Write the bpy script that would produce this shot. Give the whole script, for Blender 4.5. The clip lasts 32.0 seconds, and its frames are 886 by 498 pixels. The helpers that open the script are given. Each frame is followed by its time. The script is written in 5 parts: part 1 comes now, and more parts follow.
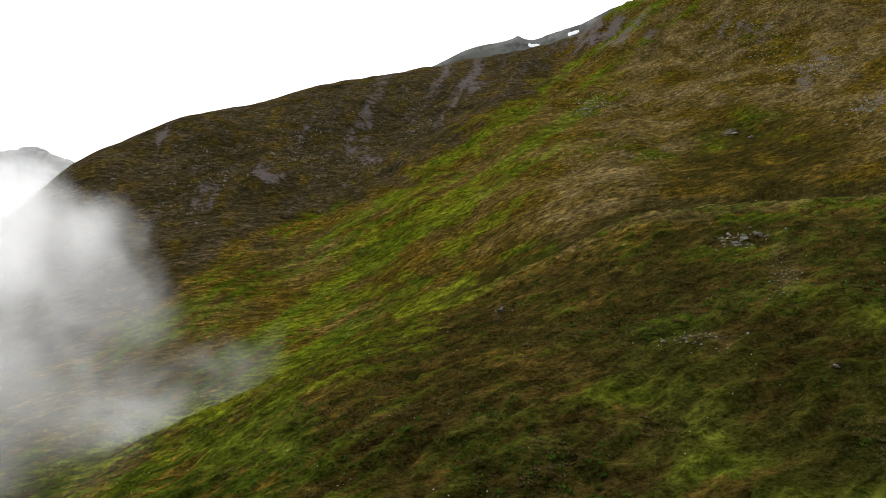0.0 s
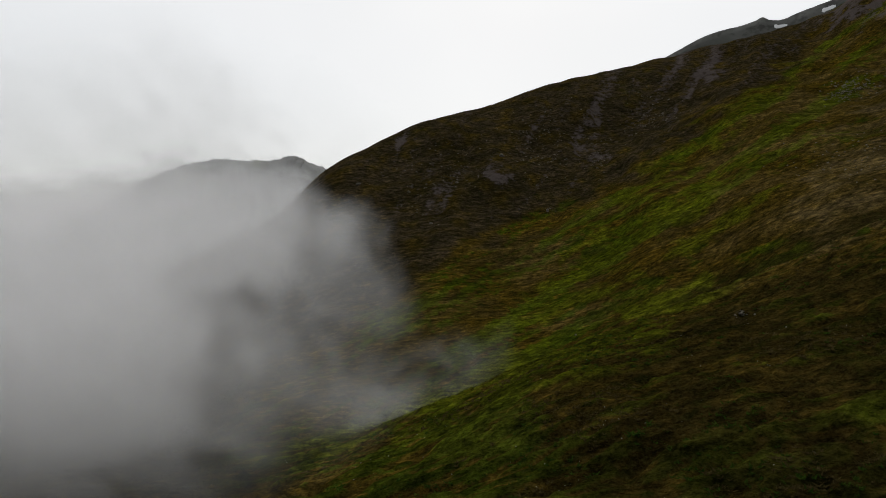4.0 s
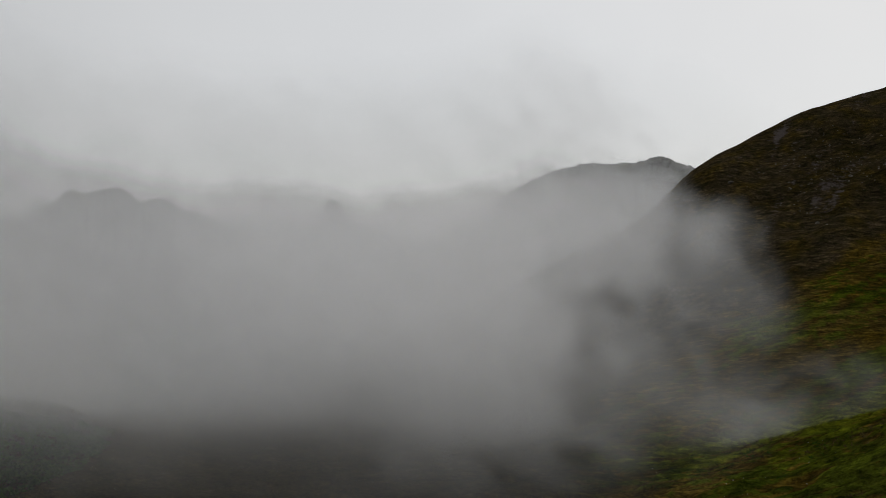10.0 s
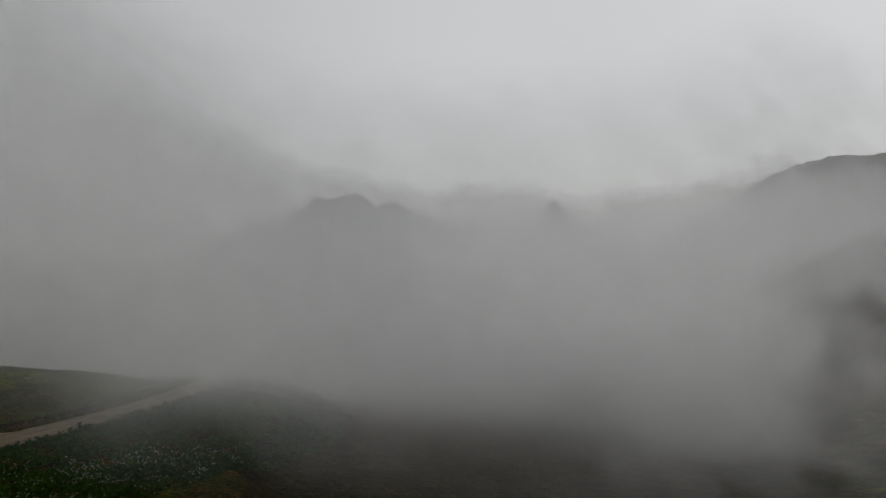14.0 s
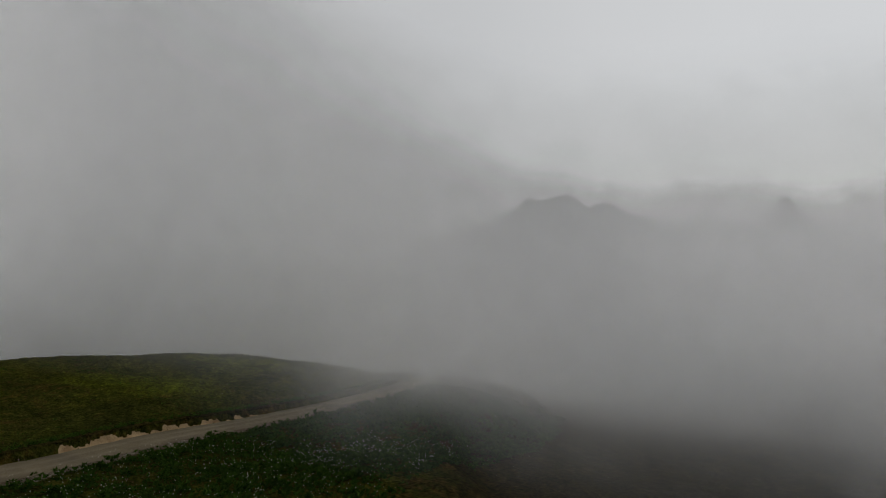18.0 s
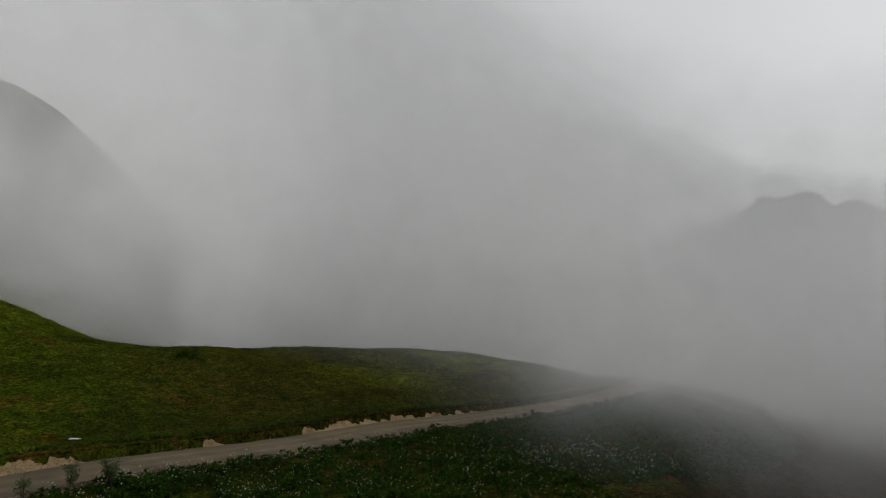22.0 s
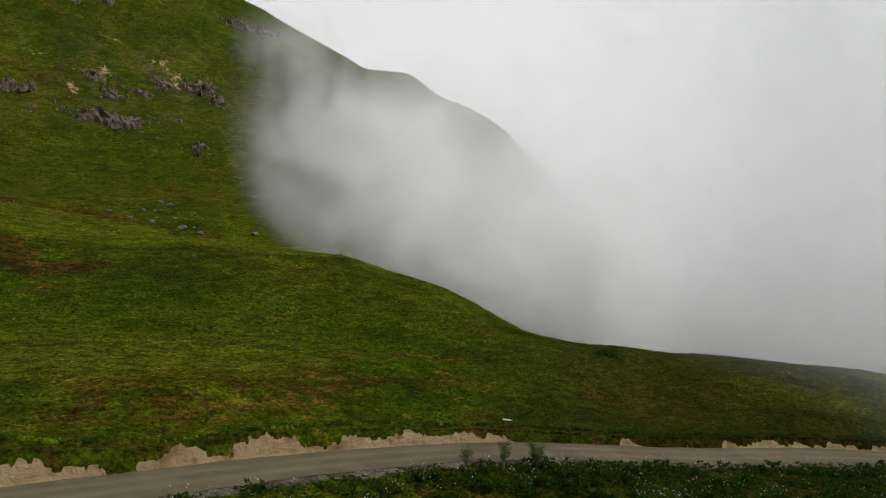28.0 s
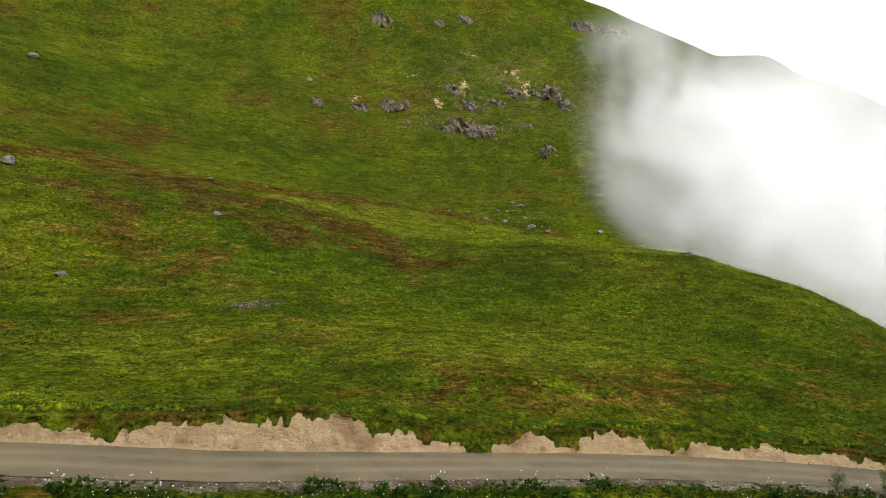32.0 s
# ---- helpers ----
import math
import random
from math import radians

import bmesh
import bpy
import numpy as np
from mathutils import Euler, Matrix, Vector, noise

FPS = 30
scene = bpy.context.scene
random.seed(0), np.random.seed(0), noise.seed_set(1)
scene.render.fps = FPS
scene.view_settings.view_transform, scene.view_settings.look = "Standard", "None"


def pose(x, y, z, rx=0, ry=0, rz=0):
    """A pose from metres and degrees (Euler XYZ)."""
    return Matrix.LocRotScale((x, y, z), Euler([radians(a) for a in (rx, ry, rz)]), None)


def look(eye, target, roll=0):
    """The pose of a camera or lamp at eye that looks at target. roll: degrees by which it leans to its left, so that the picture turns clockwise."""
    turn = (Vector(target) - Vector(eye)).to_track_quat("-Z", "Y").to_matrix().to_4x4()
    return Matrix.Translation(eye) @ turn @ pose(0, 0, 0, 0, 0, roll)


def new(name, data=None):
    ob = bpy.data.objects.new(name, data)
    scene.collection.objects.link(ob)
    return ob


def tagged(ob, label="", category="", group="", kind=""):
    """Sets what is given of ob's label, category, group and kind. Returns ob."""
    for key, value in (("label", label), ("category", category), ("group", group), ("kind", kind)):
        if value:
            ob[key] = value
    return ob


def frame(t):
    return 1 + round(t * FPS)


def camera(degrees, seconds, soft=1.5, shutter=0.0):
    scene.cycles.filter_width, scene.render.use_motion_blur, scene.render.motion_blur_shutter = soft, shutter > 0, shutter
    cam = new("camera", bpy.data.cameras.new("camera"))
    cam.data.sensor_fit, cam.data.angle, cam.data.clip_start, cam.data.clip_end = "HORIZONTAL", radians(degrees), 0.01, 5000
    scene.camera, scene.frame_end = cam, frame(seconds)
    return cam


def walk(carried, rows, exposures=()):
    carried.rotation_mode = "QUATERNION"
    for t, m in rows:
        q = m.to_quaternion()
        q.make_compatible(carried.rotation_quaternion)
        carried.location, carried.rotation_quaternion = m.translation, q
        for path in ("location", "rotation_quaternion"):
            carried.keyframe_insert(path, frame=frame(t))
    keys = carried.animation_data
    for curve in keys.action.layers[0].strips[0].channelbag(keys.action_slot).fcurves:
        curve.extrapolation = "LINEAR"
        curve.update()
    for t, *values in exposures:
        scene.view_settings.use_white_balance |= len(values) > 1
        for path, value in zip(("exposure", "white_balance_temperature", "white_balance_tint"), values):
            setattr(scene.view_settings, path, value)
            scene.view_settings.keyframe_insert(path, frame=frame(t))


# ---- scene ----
cam = camera(62.0, 32.0, 1.05)
PATH = [
    (0.0, 0.0, 0.0, 12.0, 89.462, -0.386, -0.000),
    (0.5, 0.0, 0.0, 12.0, 89.447, -0.372, 2.222),
    (1.0, 0.0, 0.0, 12.0, 89.407, -0.375, 4.398),
    (1.5, 0.0, 0.0, 12.0, 89.380, -0.378, 6.578),
    (2.0, 0.0, 0.0, 12.0, 89.325, -0.371, 8.733),
    (2.5, 0.0, 0.0, 12.0, 89.320, -0.360, 10.898),
    (3.0, 0.0, 0.0, 12.0, 89.281, -0.351, 13.099),
    (3.5, 0.0, 0.0, 12.0, 89.275, -0.331, 15.301),
    (5.5, 0.0, 0.0, 12.0, 89.339, -0.260, 24.573),
    (6.0, 0.0, 0.0, 12.0, 89.381, -0.269, 26.934),
    (6.5, 0.0, 0.0, 12.0, 89.412, -0.303, 29.289),
    (7.0, 0.0, 0.0, 12.0, 89.434, -0.356, 31.599),
    (7.5, 0.0, 0.0, 12.0, 89.433, -0.404, 33.966),
    (8.0, 0.0, 0.0, 12.0, 89.446, -0.413, 36.244),
    (8.5, 0.0, 0.0, 12.0, 89.421, -0.373, 38.516),
    (9.0, 0.0, 0.0, 12.0, 89.401, -0.288, 40.782),
    (9.5, 0.0, 0.0, 12.0, 89.381, -0.179, 43.112),
    (10.0, 0.0, 0.0, 12.0, 89.365, -0.083, 45.406),
    (10.5, 0.0, 0.0, 12.0, 89.376, -0.024, 47.522),
    (11.0, 0.0, 0.0, 12.0, 89.372, -0.001, 49.630),
    (11.5, 0.0, 0.0, 12.0, 89.354, 0.015, 51.860),
    (12.0, 0.0, 0.0, 12.0, 89.390, 0.026, 54.031),
    (12.5, 0.0, 0.0, 12.0, 89.423, 0.038, 56.108),
    (13.0, 0.0, 0.0, 12.0, 89.455, 0.037, 58.237),
    (13.5, 0.0, 0.0, 12.0, 89.467, 0.038, 60.389),
    (14.0, 0.0, 0.0, 12.0, 89.481, 0.054, 62.485),
    (14.5, 0.0, 0.0, 12.0, 89.508, 0.095, 64.546),
    (15.0, 0.0, 0.0, 12.0, 89.534, 0.155, 66.573),
    (15.5, 0.0, 0.0, 12.0, 89.564, 0.217, 68.664),
    (17.5, 0.0, 0.0, 12.0, 89.625, 0.427, 76.749),
    (18.0, 0.0, 0.0, 12.0, 89.663, 0.465, 78.817),
    (18.5, 0.0, 0.0, 12.0, 89.695, 0.488, 80.815),
    (19.0, 0.0, 0.0, 12.0, 89.729, 0.487, 82.844),
    (19.5, 0.0, 0.0, 12.0, 89.758, 0.476, 84.895),
    (20.0, 0.0, 0.0, 12.0, 89.771, 0.455, 87.065),
    (20.5, 0.0, 0.0, 12.0, 89.804, 0.422, 89.280),
    (21.0, 0.0, 0.0, 12.0, 89.820, 0.390, 91.474),
    (21.5, 0.0, 0.0, 12.0, 89.857, 0.370, 93.469),
    (22.0, 0.0, 0.0, 12.0, 89.899, 0.389, 95.618),
    (22.5, 0.0, 0.0, 12.0, 89.953, 0.424, 97.827),
    (23.0, 0.0, 0.0, 12.0, 90.024, 0.449, 100.182),
    (23.5, 0.0, 0.0, 12.0, 90.120, 0.439, 102.694),
    (24.0, 0.0, 0.0, 12.0, 90.181, 0.366, 105.188),
    (24.5, 0.0, 0.0, 12.0, 90.211, 0.234, 107.720),
    (26.5, 0.0, 0.0, 12.0, 90.174, -0.436, 118.516),
    (27.0, 0.0, 0.0, 12.0, 90.134, -0.534, 121.401),
    (27.5, 0.0, 0.0, 12.0, 90.115, -0.576, 124.350),
    (28.0, 0.0, 0.0, 12.0, 90.063, -0.593, 127.386),
    (28.5, 0.0, 0.0, 12.0, 90.048, -0.605, 130.421),
    (29.0, 0.0, 0.0, 12.0, 89.994, -0.607, 133.479),
    (29.5, 0.0, 0.0, 12.0, 89.950, -0.561, 136.560),
    (30.0, 0.0, 0.0, 12.0, 89.915, -0.518, 139.741),
    (30.5, 0.0, 0.0, 12.0, 89.851, -0.495, 142.926),
    (31.0, 0.0, 0.0, 12.0, 89.789, -0.481, 146.292),
    (31.5, 0.0, 0.0, 12.0, 89.709, -0.465, 149.935),
    (32.0, 0.0, 0.0, 12.0, 89.665, -0.450, 153.714),
]
EXPOSURES = [(0.0, 1.05), (1.0, 0.25), (2.0, -0.2), (3.5, -0.5), (6.0, -0.7), (10.0, -0.85), (14.0, -1.0), (19.0, -0.88), (24.0, -0.58), (26.5, -0.32), (28.0, 0.0), (29.0, 0.2), (30.0, 0.43), (31.0, 0.75), (32.0, 1.02)]
walk(cam, [(t, pose(*r)) for t, *r in PATH], EXPOSURES)
EYE_Z = 12.0

# ---------------------------------------------------------------- sky and sun
scene.cycles.transparent_max_bounces = 36
scene.cycles.max_bounces, scene.cycles.diffuse_bounces = 16, 9
world = bpy.data.worlds.new("overcast_sky")
world.use_nodes = True
scene.world = world
wn, wl = world.node_tree.nodes, world.node_tree.links
SUN_EL, SUN_BEARING = radians(33), radians(12)
SUN_WAY = Vector((-math.sin(SUN_BEARING) * math.cos(SUN_EL), math.cos(SUN_BEARING) * math.cos(SUN_EL), math.sin(SUN_EL)))
sky = wn.new("ShaderNodeTexSky")
sky.sky_type, sky.sun_disc, sky.sun_elevation, sky.sun_rotation = "NISHITA", False, SUN_EL, -SUN_BEARING
coord = wn.new("ShaderNodeTexCoord")
cloud_noise = wn.new("ShaderNodeTexNoise")
cloud_noise.inputs["Scale"].default_value, cloud_noise.inputs["Detail"].default_value = 1.6, 4.0
wl.new(coord.outputs["Generated"], cloud_noise.inputs["Vector"])
cloud_ramp = wn.new("ShaderNodeValToRGB")
cloud_ramp.color_ramp.elements[0].position, cloud_ramp.color_ramp.elements[1].position = 0.3, 0.7
cloud_ramp.color_ramp.elements[0].color, cloud_ramp.color_ramp.elements[1].color = (0.715, 0.72, 0.722, 1), (0.79, 0.792, 0.792, 1)
wl.new(cloud_noise.outputs["Fac"], cloud_ramp.inputs["Fac"])
thin = wn.new("ShaderNodeMix")
thin.data_type = "RGBA"
thin.inputs["Factor"].default_value = 0.01
wl.new(cloud_ramp.outputs["Color"], thin.inputs["A"])
wl.new(sky.outputs["Color"], thin.inputs["B"])
# the cloud is brightest where the sun stands behind it
toward = wn.new("ShaderNodeVectorMath")
toward.operation = "DOT_PRODUCT"
toward.inputs[1].default_value = SUN_WAY
wl.new(coord.outputs["Generated"], toward.inputs[0])
glow = wn.new("ShaderNodeMapRange")
glow.interpolation_type = "SMOOTHSTEP"
for key, value in (("From Min", -0.7), ("From Max", 1.0), ("To Min", 0.50), ("To Max", 1.55)):
    glow.inputs[key].default_value = value
wl.new(toward.outputs["Value"], glow.inputs["Value"])
back = wn["Background"]
wl.new(glow.outputs["Result"], back.inputs["Strength"])
wl.new(thin.outputs["Result"], back.inputs["Color"])

sun = new("sun", bpy.data.lights.new("sun", "SUN"))
sun.data.energy, sun.data.angle, sun.data.color = 1.45, radians(16), (1.0, 0.975, 0.94)
sun.matrix_world = look(SUN_WAY * 50, (0, 0, 0))


# ---------------------------------------------------------------- numbers: noise and lofting
def hashed(ix, iy, iz, seed):
    h = (ix.astype(np.int64) * 374761393 + iy.astype(np.int64) * 668265263 + iz.astype(np.int64) * 2147483647 + seed * 144665) & 0xFFFFFFFF
    h = ((h ^ (h >> 13)) * 1274126177) & 0xFFFFFFFF
    h = ((h ^ (h >> 16)) * 2246822519) & 0xFFFFFFFF
    return ((h ^ (h >> 15)) & 0xFFFFFF) / 0xFFFFFF


def smooth(t):
    t = np.clip(t, 0, 1)
    return t * t * (3 - 2 * t)


def noise2(x, y, seed=0):
    x, y = np.asarray(x, float), np.asarray(y, float)
    ix, iy = np.floor(x), np.floor(y)
    fx, fy = x - ix, y - iy
    u, v = fx * fx * fx * (fx * (fx * 6 - 15) + 10), fy * fy * fy * (fy * (fy * 6 - 15) + 10)
    out = 0
    for dx in (0, 1):
        for dy in (0, 1):
            a = hashed(ix + dx, iy + dy, ix * 0, seed) * 2 * math.pi
            out = out + (np.cos(a) * (fx - dx) + np.sin(a) * (fy - dy)) * (u if dx else 1 - u) * (v if dy else 1 - v)
    return out * 1.4


def noise3(x, y, z, seed=0):
    ix, iy, iz = np.floor(x), np.floor(y), np.floor(z)
    u, v, w = smooth(x - ix), smooth(y - iy), smooth(z - iz)
    out = 0
    for dx in (0, 1):
        for dy in (0, 1):
            for dz in (0, 1):
                out = out + hashed(ix + dx, iy + dy, iz + dz, seed) * (u if dx else 1 - u) * (v if dy else 1 - v) * (w if dz else 1 - w)
    return out * 2 - 1


def fbm(x, y, octaves=4, seed=0, gain=0.5):
    total, amp, f = 0, 1.0, 1.0
    for k in range(octaves):
        total = total + amp * noise2(x * f + 17.3 * k, y * f - 9.1 * k, seed + k)
        amp, f = amp * gain, f * 2.03
    return total


def slopes(x, y):
    """Slopes of a smooth curve without overshoot through y over x, along the last axis."""
    h = np.diff(x, axis=-1)
    d = np.diff(y, axis=-1) / h
    a, b = d[..., :-1], d[..., 1:]
    w1, w2 = 2 * h[..., 1:] + h[..., :-1], h[..., 1:] + 2 * h[..., :-1]
    with np.errstate(divide="ignore", invalid="ignore"):
        inner = np.where(a * b > 0, (w1 + w2) / (w1 / a + w2 / b), 0.0)
    return np.concatenate([d[..., :1], inner, d[..., -1:]], axis=-1)


def hermite(x0, x1, y0, y1, m0, m1, x):
    h = x1 - x0
    t = np.clip((x - x0) / h, 0, 1)
    t2, t3 = t * t, t * t * t
    return (2 * t3 - 3 * t2 + 1) * y0 + (t3 - 2 * t2 + t) * h * m0 + (3 * t2 - 2 * t3) * y1 + (t3 - t2) * h * m1


def round_curve(table, column, bearing):
    """A column of a table over the bearing, smooth all the way round."""
    t = sorted(table)
    xs = np.array([q[0] - 360 for q in t] + [q[0] for q in t] + [q[0] + 360 for q in t], float)
    ys = np.array([q[column] for q in t] * 3, float)
    m = slopes(xs, ys)
    b = (np.asarray(bearing, float) + 60) % 360 - 60
    k = np.clip(np.searchsorted(xs, b) - 1, 0, len(xs) - 2)
    return hermite(xs[k], xs[k + 1], ys[k], ys[k + 1], m[k], m[k + 1], b)


# ---------------------------------------------------------------- the lie of the land: bearing (degrees from north, anticlockwise), distance, height
GROUND_NEAR = [
    (-31, 32.2, 2), (0, 32.2, -0.1), (20, 32.2, -1.9), (45, 32, -1.6), (65, 32, -2.2), (82, 34, -2.4),
    (103, 36, -2.2), (122, 37, -1.8), (137, 33, -0.3), (154, 29.5, 1.3), (170, 28, 2.1), (185, 28, 2.9),
    (215, 32.2, 3.6), (260, 32.2, 5.9), (300, 32.2, 4.8),
]
ROAD_LINE = [
    (-31, 50.6, 6.7), (0, 46, 2), (20, 43.7, -3.1), (35, 46, -5.2), (50, 46, -5.7), (65, 48, -5.9),
    (75, 60, -7.5), (82.2, 124, -11.6), (86.6, 99, -8.7), (94.2, 78.9, -6.1), (99.4, 71, -4.9), (107.8, 59.8, -3.3),
    (122.9, 50.3, -1.4), (136.8, 42.2, 0.1), (153.6, 35.7, 1.5), (170, 33.5, 2.5), (184.7, 34.5, 3.5), (215, 46, 6.5),
    (260, 46, 9.4), (300, 46, 8.2),
]
MEADOW_EDGE = [
    (-31, 64.4, 10.5), (-15, 64.4, 7.6), (0, 62.1, 3.3), (10, 59.8, 1), (20, 57.5, -4.4), (35, 60, -8.9),
    (50, 60, -8.9), (65, 64, -9.3), (75, 80, -10.2), (82.2, 140, -15), (86.6, 115, -9.1), (94, 92, -5.5),
    (103, 78, -3.4), (110, 67, -3), (122.9, 57.5, -0.9), (136.8, 48, 1.3), (153.6, 40.5, 2.9), (170, 38.5, 3.1),
    (184.7, 39.5, 3.7), (215, 59.8, 10.5), (260, 59.8, 12.8), (300, 59.8, 11.7),
]
SHELF = [
    (-31, 82.8, 14.9), (-15, 80.5, 11.4), (0, 75.9, 3.9), (10, 71.3, 0.2), (20, 69, -5.5), (30, 72, -9.7),
    (45, 78, -11.8), (65, 86, -13), (75, 110, -14.6), (82, 160, -15.9), (90, 140, -9.4), (103, 115, -4),
    (110, 105, -1.8), (121, 88, 1), (132, 77, 2.5), (140, 72, 3.3), (153, 68, 4.1), (170, 66, 5.6),
    (185, 66, 6.5), (215, 86.2, 23.2), (260, 86.2, 26.6), (300, 86.2, 22),
]
CREST = [
    (-31, 104, 18.5), (-15, 98, 14.9), (-7.5, 94, 9.7), (0, 92, 4), (5, 90, 0.8), (12, 86, -3),
    (20, 80, -6.8), (25, 76, -8.9), (32, 84, -12.1), (45, 105, -16.9), (65, 115, -18), (75, 150, -21.5),
    (82, 200, -32.3), (90, 180, -24), (103, 150, -14.4), (110, 130, -7.7), (121, 110, -0.1), (128, 112, 6.7),
    (132, 115, 8.6), (135, 118, 10.6), (140, 120, 12.2), (147.7, 124, 14.4), (160, 128, 17.4), (167.4, 130, 21.8),
    (185, 134, 27.5), (215, 126.5, 42.7), (260, 126.5, 47.3), (300, 120.7, 35.8),
]
DIP = [
    (-31, 124, 15.2), (-15, 119, 10.3), (-7.5, 115, 4), (0, 113, -3.1), (5, 111, -6.6), (12, 108, -11),
    (20, 106, -14.4), (30, 112, -16.3), (45, 150, -24.8), (65, 170, -27.9), (75, 200, -30.5), (82, 250, -45.7),
    (90, 225, -37.9), (103, 190, -26.7), (110, 165, -18.6), (121, 135, -8.2), (128, 138, -1.3), (132, 141, 3.1),
    (140, 147, 6.9), (150, 150, 11.2), (160, 152, 14.7), (170, 155, 20.1), (185, 161, 26.9), (215, 161, 58.8),
    (260, 161, 64.6), (300, 155.2, 49.6),
]
FOOT = [
    (-31, 185, 34.7), (-15, 185, 28.2), (-5, 215, 31.6), (0, 230, 30.1), (5, 230, 20.8), (10, 224, 12),
    (20, 196, 0), (30, 190, -11.3), (38, 200, -23.3), (65, 260, -42.3), (82, 330, -58.1), (103, 260, -33.8),
    (115, 225, -15.6), (121, 218, -3.2), (132, 213, 13.1), (140, 207, 17.4), (150, 205, 22), (160, 205, 28.1),
    (170, 205, 35.4), (185, 207, 44.8), (215, 230, 93.3), (260, 230, 99.1), (300, 218.5, 79.5),
]
FACE = [
    (-31, 322, 89.3), (-15, 334, 83), (-5, 340, 76.9), (0, 334, 66.7), (10, 302, 46.4), (20, 265, 25.9),
    (27, 247, 14.2), (31, 247, 3.4), (38, 258, -15.1), (46, 280, -32.3), (65, 360, -55.4), (82, 420, -65.8),
    (103, 335, -35.1), (115, 320, 3.6), (121, 310, 25.5), (127, 300, 40.9), (132, 293, 50.6), (140, 288, 57.6),
    (150, 282, 61.7), (160, 282, 66.8), (170, 282, 71.9), (185, 282, 79.7), (215, 322, 139.3), (260, 322, 145.1),
    (300, 310.5, 122.1),
]
RIDGE = [
    (-31, 517, 210.5), (-14, 517, 172), (-9, 506, 143.8), (-5, 483, 132.4), (-2.4, 472, 126.2), (2.2, 449, 114.8),
    (8, 414, 99.2), (14.6, 380, 79.7), (19, 357, 69.2), (23.3, 334, 53.6), (26.8, 310, 39.7), (30.2, 293, 21.7),
    (32.5, 288, 15), (36, 288, 6), (40, 292, -6.4), (46, 310, -29.4), (54, 400, -51.4), (65, 520, -75),
    (82, 540, -68.7), (103, 500, -45), (115, 480, 20.4), (120, 470, 65.5), (124, 460, 91.5), (127, 460, 101.4),
    (131, 460, 118.2), (133, 448, 117.1), (137, 437, 129.1), (142.5, 425, 146), (146, 414, 152.1), (152, 402, 162.3),
    (160, 402, 174.4), (170, 402, 182.6), (185, 402, 182.6), (215, 460, 219.8), (260, 483, 225.6), (300, 483, 214.1),
]

ROAD = [(60, -37, 8.5), (36, -36.5, 6.2), (16, -35.5, 4.6), (2.8, -34.4, 3.3), (-5.8, -33, 2.3), (-15.9, -32, 1.3), (-28.9, -30.8, -0.1), (-42.2, -27.3, -1.6),
        (-56.9, -18.3, -3.5), (-70, -11.6, -5.1), (-78.7, -5.8, -6.3), (-99, 5.9, -8.9), (-123, 16.8, -11.8), (-150, 27, -15)]
ROAD_HALF = 2.25


def road_line():
    p = np.array(ROAD, float)
    s = np.concatenate([[0], np.cumsum(np.linalg.norm(np.diff(p, axis=0), axis=1))])
    # smooth tangents, so that the bends are round
    m = np.gradient(p, s, axis=0)
    u = np.arange(0, s[-1], 0.5)
    k = np.clip(np.searchsorted(s, u) - 1, 0, len(s) - 2)
    return np.stack([hermite(s[k], s[k + 1], p[k, c], p[k + 1, c], m[k, c], m[k + 1, c], u) for c in range(3)], 1), u


ROAD_P, ROAD_S = road_line()
ROAD_T = np.gradient(ROAD_P, axis=0)
ROAD_T /= np.linalg.norm(ROAD_T[:, :2], axis=1)[:, None]


def by_road(x, y):
    """Signed distance from the road's middle (positive on the hill side), metres along it and its height there."""
    d, s, z = np.full(x.shape, 99.0), np.zeros(x.shape), np.zeros(x.shape)
    near = np.where((y < 45) & (x * x + y * y > 400) & (y > -60) & (x < 75) & (x > -165))[0]
    for part_ in np.array_split(near, max(1, len(near) // 40000)):
        if not len(part_):
            continue
        dx, dy = x[part_, None] - ROAD_P[None, :, 0], y[part_, None] - ROAD_P[None, :, 1]
        k = np.argmin(dx * dx + dy * dy, axis=1)
        i = np.arange(len(part_))
        ex, ey = dx[i, k], dy[i, k]
        tx, ty = ROAD_T[k, 0], ROAD_T[k, 1]
        along = ex * tx + ey * ty
        d[part_] = -(tx * ey - ty * ex) * -1.0
        far = np.abs(along) > 1.0
        d[part_] = np.where(far, 99.0, d[part_])
        s[part_] = ROAD_S[k] + along
        z[part_] = ROAD_P[k, 2] + along * ROAD_T[k, 2]
    return d, s, z


